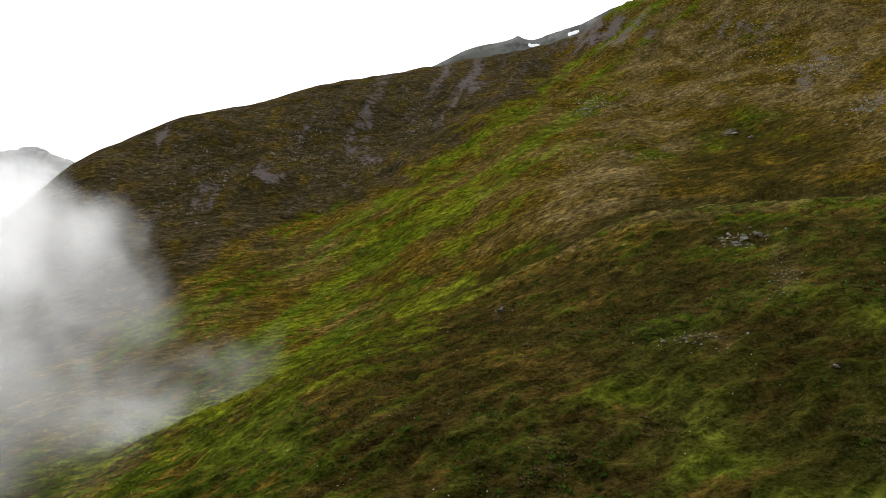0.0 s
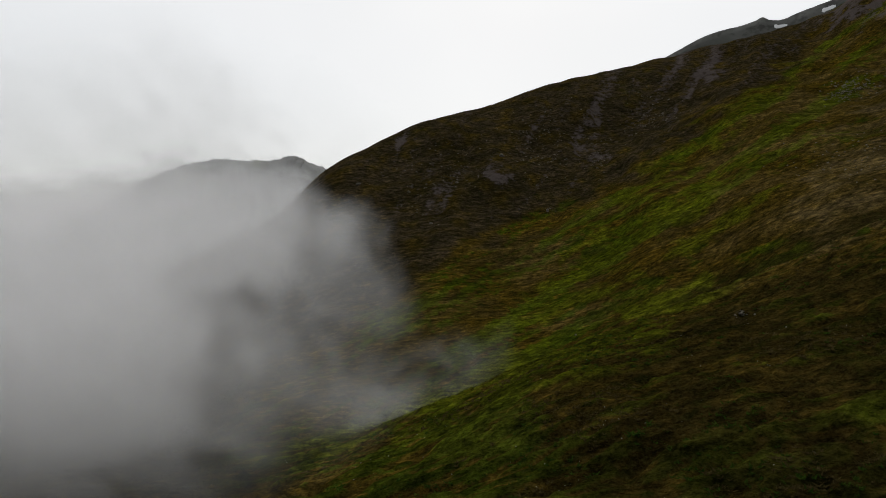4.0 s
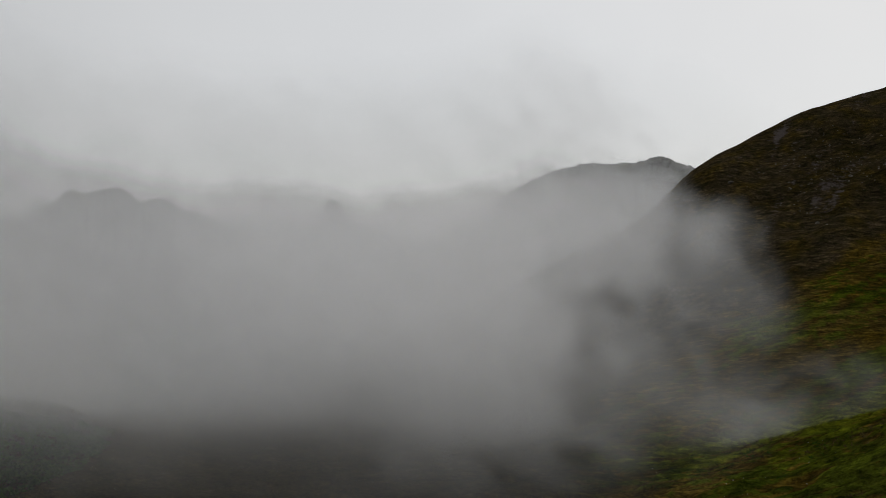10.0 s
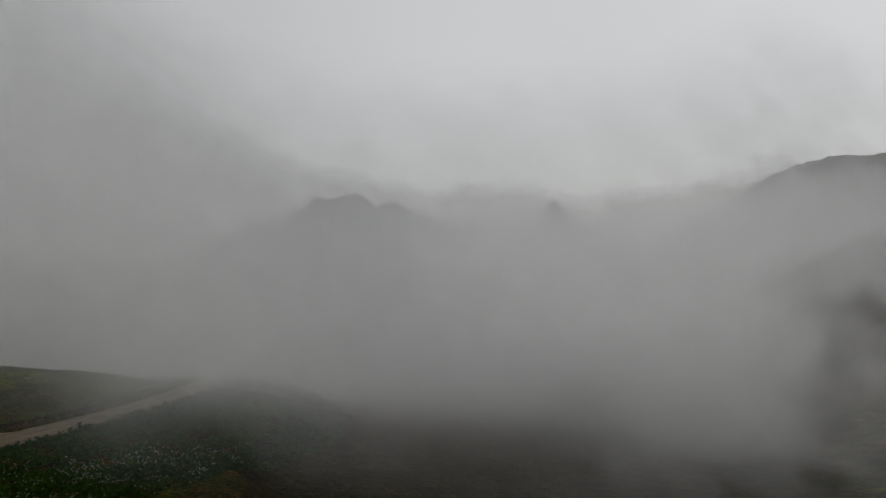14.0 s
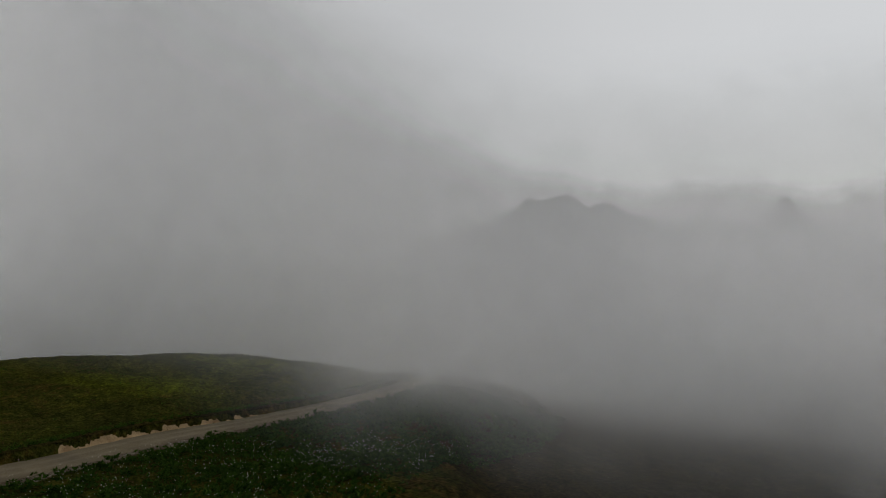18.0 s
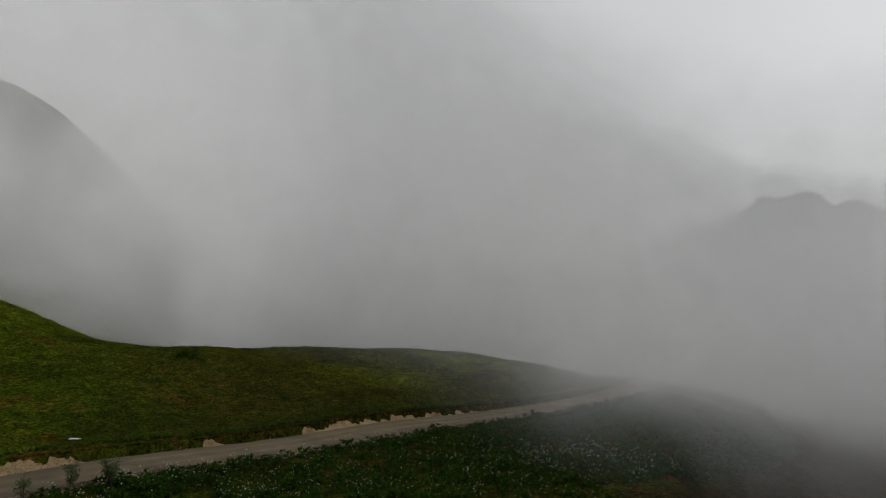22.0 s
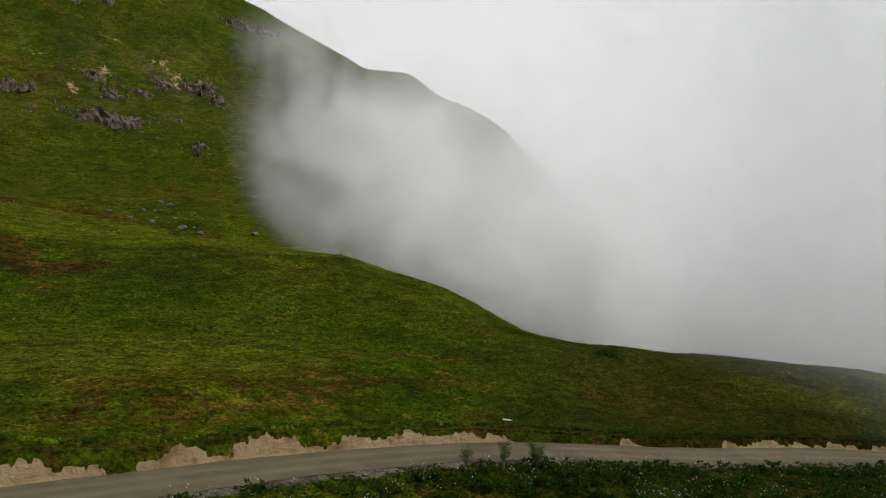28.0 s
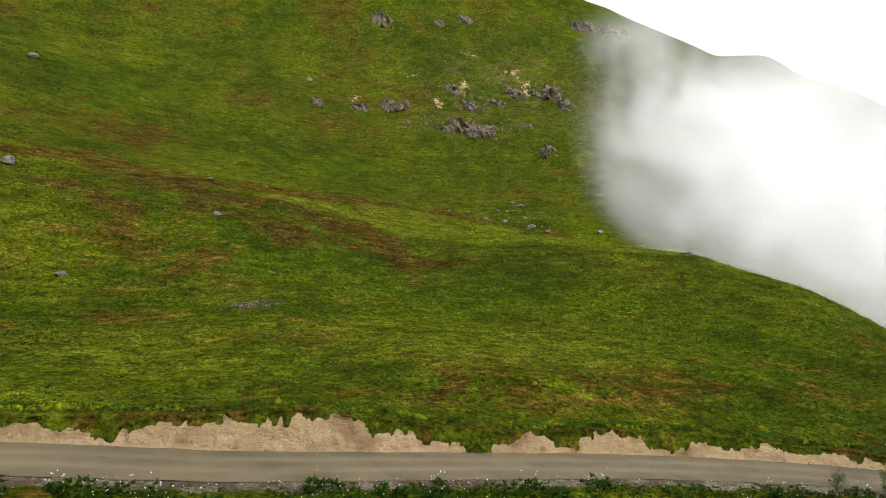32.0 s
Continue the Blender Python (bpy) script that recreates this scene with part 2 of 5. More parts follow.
def loft(x, y):
    r, b = np.hypot(x, y), np.degrees(np.arctan2(-x, y))
    out = np.empty(r.shape)
    for i in np.array_split(np.arange(len(r)), max(1, len(r) // 60000)):
        bi, ri = b[i], r[i]
        rs, zs = [np.full(bi.shape, 2.0), np.full(bi.shape, 12.0)], [np.full(bi.shape, -0.5), np.full(bi.shape, -0.2)]
        for line in (GROUND_NEAR, ROAD_LINE, MEADOW_EDGE, SHELF, CREST, DIP, FOOT, FACE, RIDGE):
            rs.append(np.maximum(round_curve(line, 1, bi), rs[-1] * 1.04))
            zs.append(round_curve(line, 2, bi))
        top = zs[-1]
        rs += [rs[-1] * 1.35, np.full(bi.shape, 1500.0), np.full(bi.shape, 4900.0)]
        zs += [np.minimum(top * 0.8 - 25, top - 8), np.full(bi.shape, -95.0), np.full(bi.shape, -120.0)]
        rs, zs = np.stack(rs, 1), np.stack(zs, 1)
        m = slopes(rs, zs)
        k = np.clip((rs < ri[:, None]).sum(1) - 1, 0, rs.shape[1] - 2)
        j = np.arange(len(ri))
        out[i] = hermite(rs[j, k], rs[j, k + 1], zs[j, k], zs[j, k + 1], m[j, k], m[j, k + 1], ri)
    return out


BANK_FACE = [(88, 0.2), (97, 0.5), (102, 0.55), (104, 0.5), (106, 0.25), (110.5, 0.3), (111.6, 0.65), (112.5, 0.2), (119.7, 0.2), (122, 0.6), (126.5, 0.6), (127.6, 0.95), (129, 0.7), (133, 0.7), (134.5, 0.35), (136.4, 1.25), (137.7, 0.8), (139, 1.25),
             (141, 0.75), (145.3, 0.95), (146.3, 0.4), (153.6, 0.4), (155.5, 1.3), (157.5, 1.75), (160, 1.7), (162, 1.55), (165, 1.5), (168, 1.35), (172, 1.15), (177, 0.8), (184, 0.65), (200, 0.5)]


def bare_height(b):
    """Height of the bare sand above the road, by the bearing."""
    return np.interp(b % 360, [q[0] for q in BANK_FACE], [q[1] for q in BANK_FACE])


def bank_height(s, b):
    """Height of the cutting: it changes slowly, whatever of it is bare."""
    return 0.12 + sum(bare_height(b + o) for o in (-7, -5, -3, -1, 1, 3, 5, 7)) / 8 * (1 + 0.12 * noise2(s / 2.6, s * 0 + 3.7, 5))


def north_of(b):
    return smooth((75 - b) / 50) * (b < 200) + (b >= 250)


def hummocks(x, y):
    """Cushions of moss and grass, longer along the slope than up it."""
    u, v = 0.78 * x + 0.63 * y, -0.63 * x + 0.78 * y
    return fbm(u / 4.2 + 0.5 * noise2(x / 3, y / 3, 46), v / 1.5 + 0.5 * noise2(x / 3, y / 3, 47), 3, 45)


def land(x, y):
    """Height of the ground, and where it is bare: soil of the cutting, gravel of the verge."""
    x, y = np.asarray(x, float), np.asarray(y, float)
    r, b = np.hypot(x, y), (np.degrees(np.arctan2(-x, y)) + 60) % 360 - 60
    z = loft(x, y)
    d, s, rz = by_road(x, y)
    calm = smooth((np.abs(d) - 4) / 10)
    brow = 0.2 + 0.8 * smooth((round_curve(RIDGE, 1, b) - 8 - r) / 55)
    z = z + calm * (0.3 + 0.7 * brow) * 0.010 * np.minimum(r, 420) * fbm(x / 46, y / 46, 3, 11)
    # gullies that run down the mountain sides
    steep = smooth((r - 150) / 130) * smooth((900 - r) / 300)
    steep = steep * brow
    z = z + steep * (0.004 + 0.004 * north_of(b)) * r * (np.abs(fbm(b / 4.2 + 0.8 * fbm(x / 60, y / 60, 2, 3), r / 260.0, 3, 21)) - 0.3)
    z = z + steep * 0.8 * fbm(x / 13, y / 13, 3, 31)
    # behind the spur with the crags the slope falls back into a side valley
    spur_r = np.interp(b, [138, 142.7, 148, 154, 158], [285, 302, 345, 392, 410])
    z = z - 10.0 * smooth((b - 137) / 4) * smooth((158 - b) / 4) * smooth((r - spur_r) / 13) * smooth((spur_r + 75 - r) / 60)
    hum = smooth((np.abs(d) - 3.4) / 3) * smooth((170 - r) / 60)
    z = z + hum * (0.12 * fbm(x / 2.1, y / 2.1, 3, 41) + 0.42 * north_of(b) * hummocks(x, y) + 0.34 * north_of(b) * fbm(x / 6.5, y / 5.0, 2, 43) + 0.30 * fbm(x / 11, y / 11, 2, 42))
    w = ROAD_HALF
    on = np.abs(d) < 60
    bare_h = np.clip(bank_height(s, b), 0.1, 2.2)
    edge = w + 0.35 + 0.10 * noise2(s / 2.6, s * 0, 8) + 0.09 * noise2(s / 0.8, s * 0, 9)
    run = 0.25 + 0.45 * bare_h
    hb = bare_h + 0.25
    hill = rz - 0.12 + (hb + 0.24) * smooth((d - edge - 0.2) / (run + 0.35)) + 0.05 * fbm(x / 0.5, y / 0.5, 2, 14) * smooth((d - edge - run) / 0.6)
    blend = smooth((d - edge - run - 0.6) / 7.0)
    z_hill = hill * (1 - blend) + z * blend
    drop = smooth((-d - w - 1.0 - 0.5 * noise2(s / 3.1, s * 0, 12)) / (3.0 + 0.3 * np.maximum(0, s - 110)))
    z_down = (rz - 0.03 - 0.06 * smooth((-d - w) / 1.0)) * (1 - drop) + z * drop
    flat = rz - 0.04
    z = np.where(on & (d > w), z_hill, np.where(on & (d < -w), z_down, np.where(on, flat, z)))
    soil = on * smooth((d - w + 0.1) / 0.2) * smooth((edge + 0.3 - d) / 0.3)
    gravel = on * (d < w + 0.3) * smooth((w + 1.25 + 0.6 * noise2(s / 2.7, s * 0, 19) + 0.3 * fbm(x / 0.6, y / 0.6, 2, 20) - np.abs(d)) / 0.4) * (d < w + 0.5)
    return z, soil, gravel, d


def height(x, y):
    return land(np.atleast_1d(np.asarray(x, float)), np.atleast_1d(np.asarray(y, float)))[0]


# ---------------------------------------------------------------- materials
class Nodes:
    def __init__(self, name):
        self.mat = bpy.data.materials.new(name)
        self.mat.use_nodes = True
        self.tree = self.mat.node_tree
        self.bsdf = self.tree.nodes["Principled BSDF"]
        self.out = self.tree.nodes["Material Output"]
        self.place = self.tree.nodes.new("ShaderNodeTexCoord").outputs["Object"]

    def link(self, a, b):
        self.tree.links.new(a, b)

    def put(self, socket, value):
        if isinstance(value, bpy.types.NodeSocket):
            self.link(value, socket)
        else:
            socket.default_value = value

    def noise(self, scale, detail=4.0, rough=0.55, stretch=None, warp=0.0):
        n = self.tree.nodes.new("ShaderNodeTexNoise")
        n.inputs["Scale"].default_value, n.inputs["Detail"].default_value, n.inputs["Roughness"].default_value = scale, detail, rough
        n.inputs["Distortion"].default_value = warp
        v = self.place
        if stretch:
            m = self.tree.nodes.new("ShaderNodeMapping")
            m.inputs["Scale"].default_value = stretch
            self.link(v, m.inputs["Vector"])
            v = m.outputs["Vector"]
        self.link(v, n.inputs["Vector"])
        return n.outputs["Fac"]

    def terraces(self, size, detail=5.0, rough=0.6, warp=0.25):
        """Noise drawn out along the small terraces that run across the northern slopes."""
        n, m = self.tree.nodes.new("ShaderNodeTexNoise"), self.tree.nodes.new("ShaderNodeMapping")
        m.vector_type = "TEXTURE"
        m.inputs["Rotation"].default_value, m.inputs["Scale"].default_value = (0, 0, radians(38)), (size * 2.7, size, size)
        n.inputs["Scale"].default_value, n.inputs["Detail"].default_value, n.inputs["Roughness"].default_value, n.inputs["Distortion"].default_value = 1.0, detail, rough, warp
        self.link(self.place, m.inputs["Vector"])
        self.link(m.outputs["Vector"], n.inputs["Vector"])
        return n.outputs["Fac"]

    def ramp(self, fac, *stops):
        n = self.tree.nodes.new("ShaderNodeValToRGB")
        e = n.color_ramp.elements
        while len(e) < len(stops):
            e.new(0.5)
        for el, (p, c) in zip(e, stops):
            el.position = p
            el.color = (c, c, c, 1) if isinstance(c, float) else (*c, 1)
        self.link(fac, n.inputs["Fac"])
        return n.outputs["Color"]

    def mix(self, fac, a, b, how="MIX"):
        n = self.tree.nodes.new("ShaderNodeMix")
        n.data_type, n.blend_type = "RGBA", how
        self.put(n.inputs["Factor"], fac)
        for key, c in (("A", a), ("B", b)):
            self.put(n.inputs[key], (*c, 1) if isinstance(c, tuple) else c)
        return n.outputs["Result"]

    def math(self, how, a, b=0.0):
        n = self.tree.nodes.new("ShaderNodeMath")
        n.operation = how
        self.put(n.inputs[0], a)
        self.put(n.inputs[1], b)
        return n.outputs["Value"]

    def attribute(self, name):
        n = self.tree.nodes.new("ShaderNodeAttribute")
        n.attribute_name = name
        return n.outputs["Fac"]

    def random(self):
        return self.tree.nodes.new("ShaderNodeObjectInfo").outputs["Random"]

    def island(self):
        return self.tree.nodes.new("ShaderNodeNewGeometry").outputs["Random Per Island"]

    def bump(self, height, strength, distance):
        n = self.tree.nodes.new("ShaderNodeBump")
        n.inputs["Strength"].default_value, n.inputs["Distance"].default_value = strength, distance
        self.put(n.inputs["Height"], height)
        self.link(n.outputs["Normal"], self.bsdf.inputs["Normal"])

    def done(self, colour, rough=0.9, spec=0.2):
        self.put(self.bsdf.inputs["Base Color"], (*colour, 1) if isinstance(colour, tuple) else colour)
        self.put(self.bsdf.inputs["Roughness"], rough)
        self.bsdf.inputs["Specular IOR Level"].default_value = spec
        return self.mat


def turf_colour(m):
    big, mid, small, fine = m.noise(0.022, 5, 0.6, warp=0.6), m.noise(0.11, 5, 0.6, warp=0.4), m.noise(0.75, 4, 0.65), m.noise(4.0, 4, 0.7)
    streak = m.noise(0.8, 7, 0.74, stretch=(0.55, 1.0, 1.0), warp=0.5)
    green = m.mix(m.ramp(mid, (0.35, 0.0), (0.65, 1.0)), (0.025, 0.046, 0.002), (0.052, 0.078, 0.003))
    green = m.mix(m.ramp(big, (0.42, 0.0), (0.62, 0.8)), green, (0.076, 0.091, 0.004))
    brown = m.mix(m.ramp(streak, (0.35, 0.0), (0.65, 1.0)), (0.026, 0.016, 0.0025), (0.098, 0.063, 0.009))
    heath = m.math("ADD", m.attribute("heath"), m.math("MULTIPLY", m.math("SUBTRACT", m.math("ADD", mid, streak), 1.0), 1.7))
    c = m.mix(m.ramp(heath, (0.38, 0.0), (0.66, 1.0)), green, brown)
    c = m.mix(m.math("MULTIPLY", m.attribute("dry"), m.ramp(mid, (0.36, 0.3), (0.6, 0.9))), c, m.mix(streak, (0.078, 0.056, 0.027), (0.150, 0.112, 0.062)))
    # this mask darkens for heather and for shade painted on the slopes
    c = m.mix(m.math("MULTIPLY", m.attribute("heather_and_shade"), 0.62), c, (0.021, 0.0148, 0.0055))
    c = m.mix(m.math("MULTIPLY", m.attribute("stony"), 0.9), c, m.mix(m.ramp(streak, (0.35, 0.0), (0.65, 1.0)), (0.015, 0.0115, 0.0092), (0.056, 0.041, 0.034)))
    c = m.mix(m.ramp(m.attribute("lush"), (0.2, 0.0), (0.9, 0.9)), c, m.mix(streak, (0.046, 0.062, 0.003), (0.110, 0.122, 0.008)))
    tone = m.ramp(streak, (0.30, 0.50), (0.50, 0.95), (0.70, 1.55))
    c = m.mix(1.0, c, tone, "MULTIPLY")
    # dark specks all over: hummock shading put into the turf colour
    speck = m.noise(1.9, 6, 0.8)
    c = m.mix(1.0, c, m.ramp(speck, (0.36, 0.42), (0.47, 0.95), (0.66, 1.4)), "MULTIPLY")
    mottle = m.noise(0.27, 5, 0.62, stretch=(0.6, 1.0, 1.0))
    c = m.mix(1.0, c, m.ramp(mottle, (0.32, 0.68), (0.5, 1.0), (0.68, 1.25)), "MULTIPLY")
    # low northern turf steps: shading put in the colour, hollows dark, mossy edges bright
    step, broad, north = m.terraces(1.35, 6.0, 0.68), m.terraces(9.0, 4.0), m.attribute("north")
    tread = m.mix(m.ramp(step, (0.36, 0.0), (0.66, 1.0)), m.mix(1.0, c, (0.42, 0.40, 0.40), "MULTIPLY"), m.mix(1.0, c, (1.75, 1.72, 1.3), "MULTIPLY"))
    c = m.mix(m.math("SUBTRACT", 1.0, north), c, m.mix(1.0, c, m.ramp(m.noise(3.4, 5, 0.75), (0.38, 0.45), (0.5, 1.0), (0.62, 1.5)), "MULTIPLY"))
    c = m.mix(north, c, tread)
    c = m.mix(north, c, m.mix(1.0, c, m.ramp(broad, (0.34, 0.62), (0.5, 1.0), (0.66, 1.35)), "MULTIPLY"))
    return c, small, fine, streak, m.math("MULTIPLY", m.math("ADD", step, m.math("MULTIPLY", broad, 2.0)), north)


def ground_material():
    m = Nodes("mountain_turf")
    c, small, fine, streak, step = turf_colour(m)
    # low spots of the bump noise go near black, crevice shade in the colour
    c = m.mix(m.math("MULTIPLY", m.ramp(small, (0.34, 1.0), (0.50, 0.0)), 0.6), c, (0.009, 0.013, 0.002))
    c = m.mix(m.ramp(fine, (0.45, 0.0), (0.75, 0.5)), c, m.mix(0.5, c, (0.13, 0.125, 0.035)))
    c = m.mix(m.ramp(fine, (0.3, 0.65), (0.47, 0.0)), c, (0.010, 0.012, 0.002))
    stone = m.mix(m.noise(2.2, 5, 0.7), (0.050, 0.040, 0.036), (0.155, 0.130, 0.125))
    rock = m.math("ADD", m.attribute("scree"), m.math("MULTIPLY", m.math("SUBTRACT", m.noise(0.35, 7, 0.75), 0.5), 1.5))
    c = m.mix(m.ramp(rock, (0.52, 0.0), (0.70, 0.85)), c, stone)
    sand = m.mix(m.noise(1.6, 6, 0.65), (0.265, 0.180, 0.092), (0.42, 0.312, 0.182))
    sand = m.mix(m.ramp(m.noise(0.45, 3), (0.52, 0.0), (0.64, 0.6)), sand, (0.17, 0.098, 0.048))
    sand = m.mix(m.ramp(m.noise(5.0, 5, 0.7), (0.3, 0.35), (0.44, 0.0)), sand, (0.12, 0.08, 0.05))
    ragged = m.math("MULTIPLY", m.math("SUBTRACT", m.math("ADD", m.noise(1.3, 5, 0.65), m.noise(0.5, 3)), 1.0), 1.1)
    bare = m.math("MULTIPLY", m.attribute("soil"), m.math("ADD", ragged, 1.0))
    c = m.mix(m.ramp(bare, (0.44, 0.0), (0.54, 1.0)), c, sand)
    pebbles = m.mix(m.ramp(m.noise(9.0, 3, 0.7), (0.4, 0.0), (0.65, 1.0)), (0.075, 0.060, 0.038), (0.27, 0.24, 0.185))
    pebbles = m.mix(m.ramp(m.noise(0.7, 4, 0.65), (0.42, 0.0), (0.54, 0.9)), pebbles, m.mix(m.noise(4.0, 4), (0.045, 0.032, 0.02), (0.11, 0.08, 0.05)))
    c = m.mix(m.ramp(m.attribute("gravel"), (0.3, 0.0), (0.7, 1.0)), c, pebbles)
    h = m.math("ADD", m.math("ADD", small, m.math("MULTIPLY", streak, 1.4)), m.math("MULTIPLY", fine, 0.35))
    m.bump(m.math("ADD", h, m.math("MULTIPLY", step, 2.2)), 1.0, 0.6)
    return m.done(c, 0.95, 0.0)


def grass_material():
    m = Nodes("grass_blades")
    c, small, fine, streak, step = turf_colour(m)
    c = m.mix(1.0, c, m.ramp(m.attribute("clump"), (0.0, 0.82), (0.5, 0.97), (0.9, 1.06), (1.0, 1.12)), "MULTIPLY")
    c = m.mix(m.math("MULTIPLY", m.attribute("tip"), m.ramp(m.noise(0.2, 4), (0.4, 0.05), (0.62, 0.38))), c, (0.090, 0.062, 0.020))
    return m.done(m.mix(1.0, c, m.ramp(m.island(), (0.0, 0.82), (1.0, 1.18)), "MULTIPLY"), 0.9, 0.0)


def leaf_material(name, dark, light):
    """Thin leaves and blades: they scatter the light that falls on them and let some of it through."""
    m = Nodes(name)
    c = m.mix(m.island(), dark, light)
    c = m.mix(m.ramp(m.noise(1.1, 3), (0.4, 0.0), (0.62, 0.5)), c, tuple(v * 0.7 for v in dark))
    t = m.tree
    t.nodes.remove(m.bsdf)
    front, through_, both = t.nodes.new("ShaderNodeBsdfDiffuse"), t.nodes.new("ShaderNodeBsdfTranslucent"), t.nodes.new("ShaderNodeMixShader")
    both.inputs["Fac"].default_value = 0.45
    for k, n in enumerate((front, through_)):
        m.link(c, n.inputs["Color"])
        m.link(n.outputs["BSDF"], both.inputs[k + 1])
    m.link(both.outputs["Shader"], m.out.inputs["Surface"])
    return m.mat


def plain_material(name, dark, light, scale, rough=0.8):
    m = Nodes(name)
    return m.done(m.mix(m.noise(scale, 4, 0.6), dark, light), rough, 0.25)


def road_material():
    m = Nodes("packed_gravel")
    c = m.mix(m.ramp(m.noise(0.5, 5, 0.6), (0.35, 0.0), (0.65, 1.0)), (0.070, 0.054, 0.027), (0.106, 0.084, 0.046))
    c = m.mix(m.math("MULTIPLY", m.attribute("track"), 0.75), c, m.mix(m.noise(0.9, 4), (0.116, 0.094, 0.056), (0.154, 0.127, 0.080)))
    c = m.mix(m.ramp(m.noise(26.0, 3, 0.7), (0.55, 0.0), (0.75, 0.5)), c, (0.20, 0.18, 0.15))
    c = m.mix(m.ramp(m.noise(0.16, 3), (0.55, 0.0), (0.7, 0.55)), c, (0.048, 0.038, 0.026))
    m.bump(m.math("ADD", m.noise(18.0, 4, 0.7), m.noise(1.2, 2)), 0.5, 0.05)
    return m.done(c, 0.92, 0.2)


def rock_material(name, dark, light, scale):
    m = Nodes(name)
    c = m.mix(m.ramp(m.noise(scale, 7, 0.7, warp=0.8), (0.3, 0.0), (0.7, 1.0)), dark, light)
    c = m.mix(m.ramp(m.noise(scale * 6, 4, 0.7), (0.35, 0.7), (0.5, 0.0)), c, (0.03, 0.028, 0.026))
    c = m.mix(m.ramp(m.noise(scale * 0.6, 4), (0.56, 0.0), (0.66, 0.75)), c, (0.065, 0.075, 0.025))
    cracks = m.noise(scale * 1.5, 3, 0.6, stretch=(1.0, 1.0, 0.3), warp=0.5)
    c = m.mix(m.ramp(cracks, (0.44, 0.0), (0.485, 0.85), (0.53, 0.0)), c, (0.02, 0.017, 0.015))
    m.bump(m.noise(scale * 3, 6, 0.75), 0.9, 0.4)
    return m.done(c, 0.9, 0.25)


def fog_material():
    m = Nodes("drifting_fog")
    t = m.tree
    t.nodes.remove(m.bsdf)
    diffuse, through_, both = t.nodes.new("ShaderNodeBsdfDiffuse"), t.nodes.new("ShaderNodeBsdfTranslucent"), t.nodes.new("ShaderNodeMixShader")
    for n in (diffuse, through_):
        n.inputs["Color"].default_value = (0.996, 0.997, 0.998, 1)
    both.inputs["Fac"].default_value = 0.3
    m.link(diffuse.outputs["BSDF"], both.inputs[1])
    m.link(through_.outputs["BSDF"], both.inputs[2])
    clear, veil = t.nodes.new("ShaderNodeBsdfTransparent"), t.nodes.new("ShaderNodeMixShader")
    m.link(m.attribute("veil"), veil.inputs["Fac"])
    m.link(clear.outputs["BSDF"], veil.inputs[1])
    m.link(both.outputs["Shader"], veil.inputs[2])
    m.link(veil.outputs["Shader"], m.out.inputs["Surface"])
    return m.mat


TURF, GRAVEL, FOG, GRASS = ground_material(), road_material(), fog_material(), grass_material()
HERB = leaf_material("herb_leaves", (0.014, 0.034, 0.005), (0.046, 0.090, 0.012))
SHRUB = leaf_material("shrub_leaves", (0.021, 0.046, 0.006), (0.052, 0.095, 0.012))
WILLOW = leaf_material("willow_leaves", (0.075, 0.115, 0.035), (0.15, 0.21, 0.07))
HEATHER = leaf_material("heather_leaves", (0.034, 0.024, 0.008), (0.095, 0.066, 0.024))
STRAW = leaf_material("dry_grass", (0.040, 0.030, 0.010), (0.115, 0.088, 0.032))
BARK = plain_material("grey_bark", (0.05, 0.04, 0.03), (0.13, 0.11, 0.09), 8.0)
PETAL = plain_material("white_petals", (0.42, 0.42, 0.34), (0.62, 0.62, 0.55), 3.0)
MAUVE = plain_material("mauve_petals", (0.16, 0.10, 0.115), (0.27, 0.185, 0.195), 5.0)
PALE = plain_material("pale_stone", (0.48, 0.45, 0.40), (0.70, 0.67, 0.62), 5.0)
SNOW = plain_material("old_snow", (0.70, 0.72, 0.75), (0.84, 0.85, 0.86), 0.3)
CLIFF = rock_material("cliff_rock", (0.046, 0.034, 0.023), (0.215, 0.168, 0.118), 1.1)
BOULDER = rock_material("grey_boulder", (0.10, 0.087, 0.068), (0.27, 0.242, 0.198), 1.3)
FAR_ROCK = rock_material("distant_mountain", (0.055, 0.060, 0.052), (0.13, 0.13, 0.12), 0.012)


# ---------------------------------------------------------------- mesh helpers
def grid_mesh(name, pts, rows, cols, closed=False, material=None, attributes=None, smooth_=True):
    """A sheet of rows x cols points, as one mesh."""
    i = np.arange(rows * cols).reshape(rows, cols)
    if closed:
        i = np.concatenate([i, i[:, :1]], axis=1)
    quads = np.stack([i[:-1, :-1], i[:-1, 1:], i[1:, 1:], i[1:, :-1]], -1).reshape(-1, 4)
    return raw_mesh(name, pts, quads, material, attributes, smooth_)


def raw_mesh(name, pts, faces, material=None, attributes=None, smooth_=False):
    me = bpy.data.meshes.new(name)
    n = faces.shape[1]
    me.vertices.add(len(pts))
    me.vertices.foreach_set("co", np.ascontiguousarray(pts, dtype=np.float32).ravel())
    me.loops.add(faces.size)
    me.loops.foreach_set("vertex_index", np.ascontiguousarray(faces, dtype=np.int32).ravel())
    me.polygons.add(len(faces))
    me.polygons.foreach_set("loop_start", np.arange(0, faces.size, n, dtype=np.int32))
    me.polygons.foreach_set("use_smooth", np.full(len(faces), smooth_))
    me.update(calc_edges=True)
    for key, values in (attributes or {}).items():
        me.attributes.new(key, "FLOAT", "POINT").data.foreach_set("value", np.ascontiguousarray(values, dtype=np.float32))
    if material:
        me.materials.append(material)
    return me


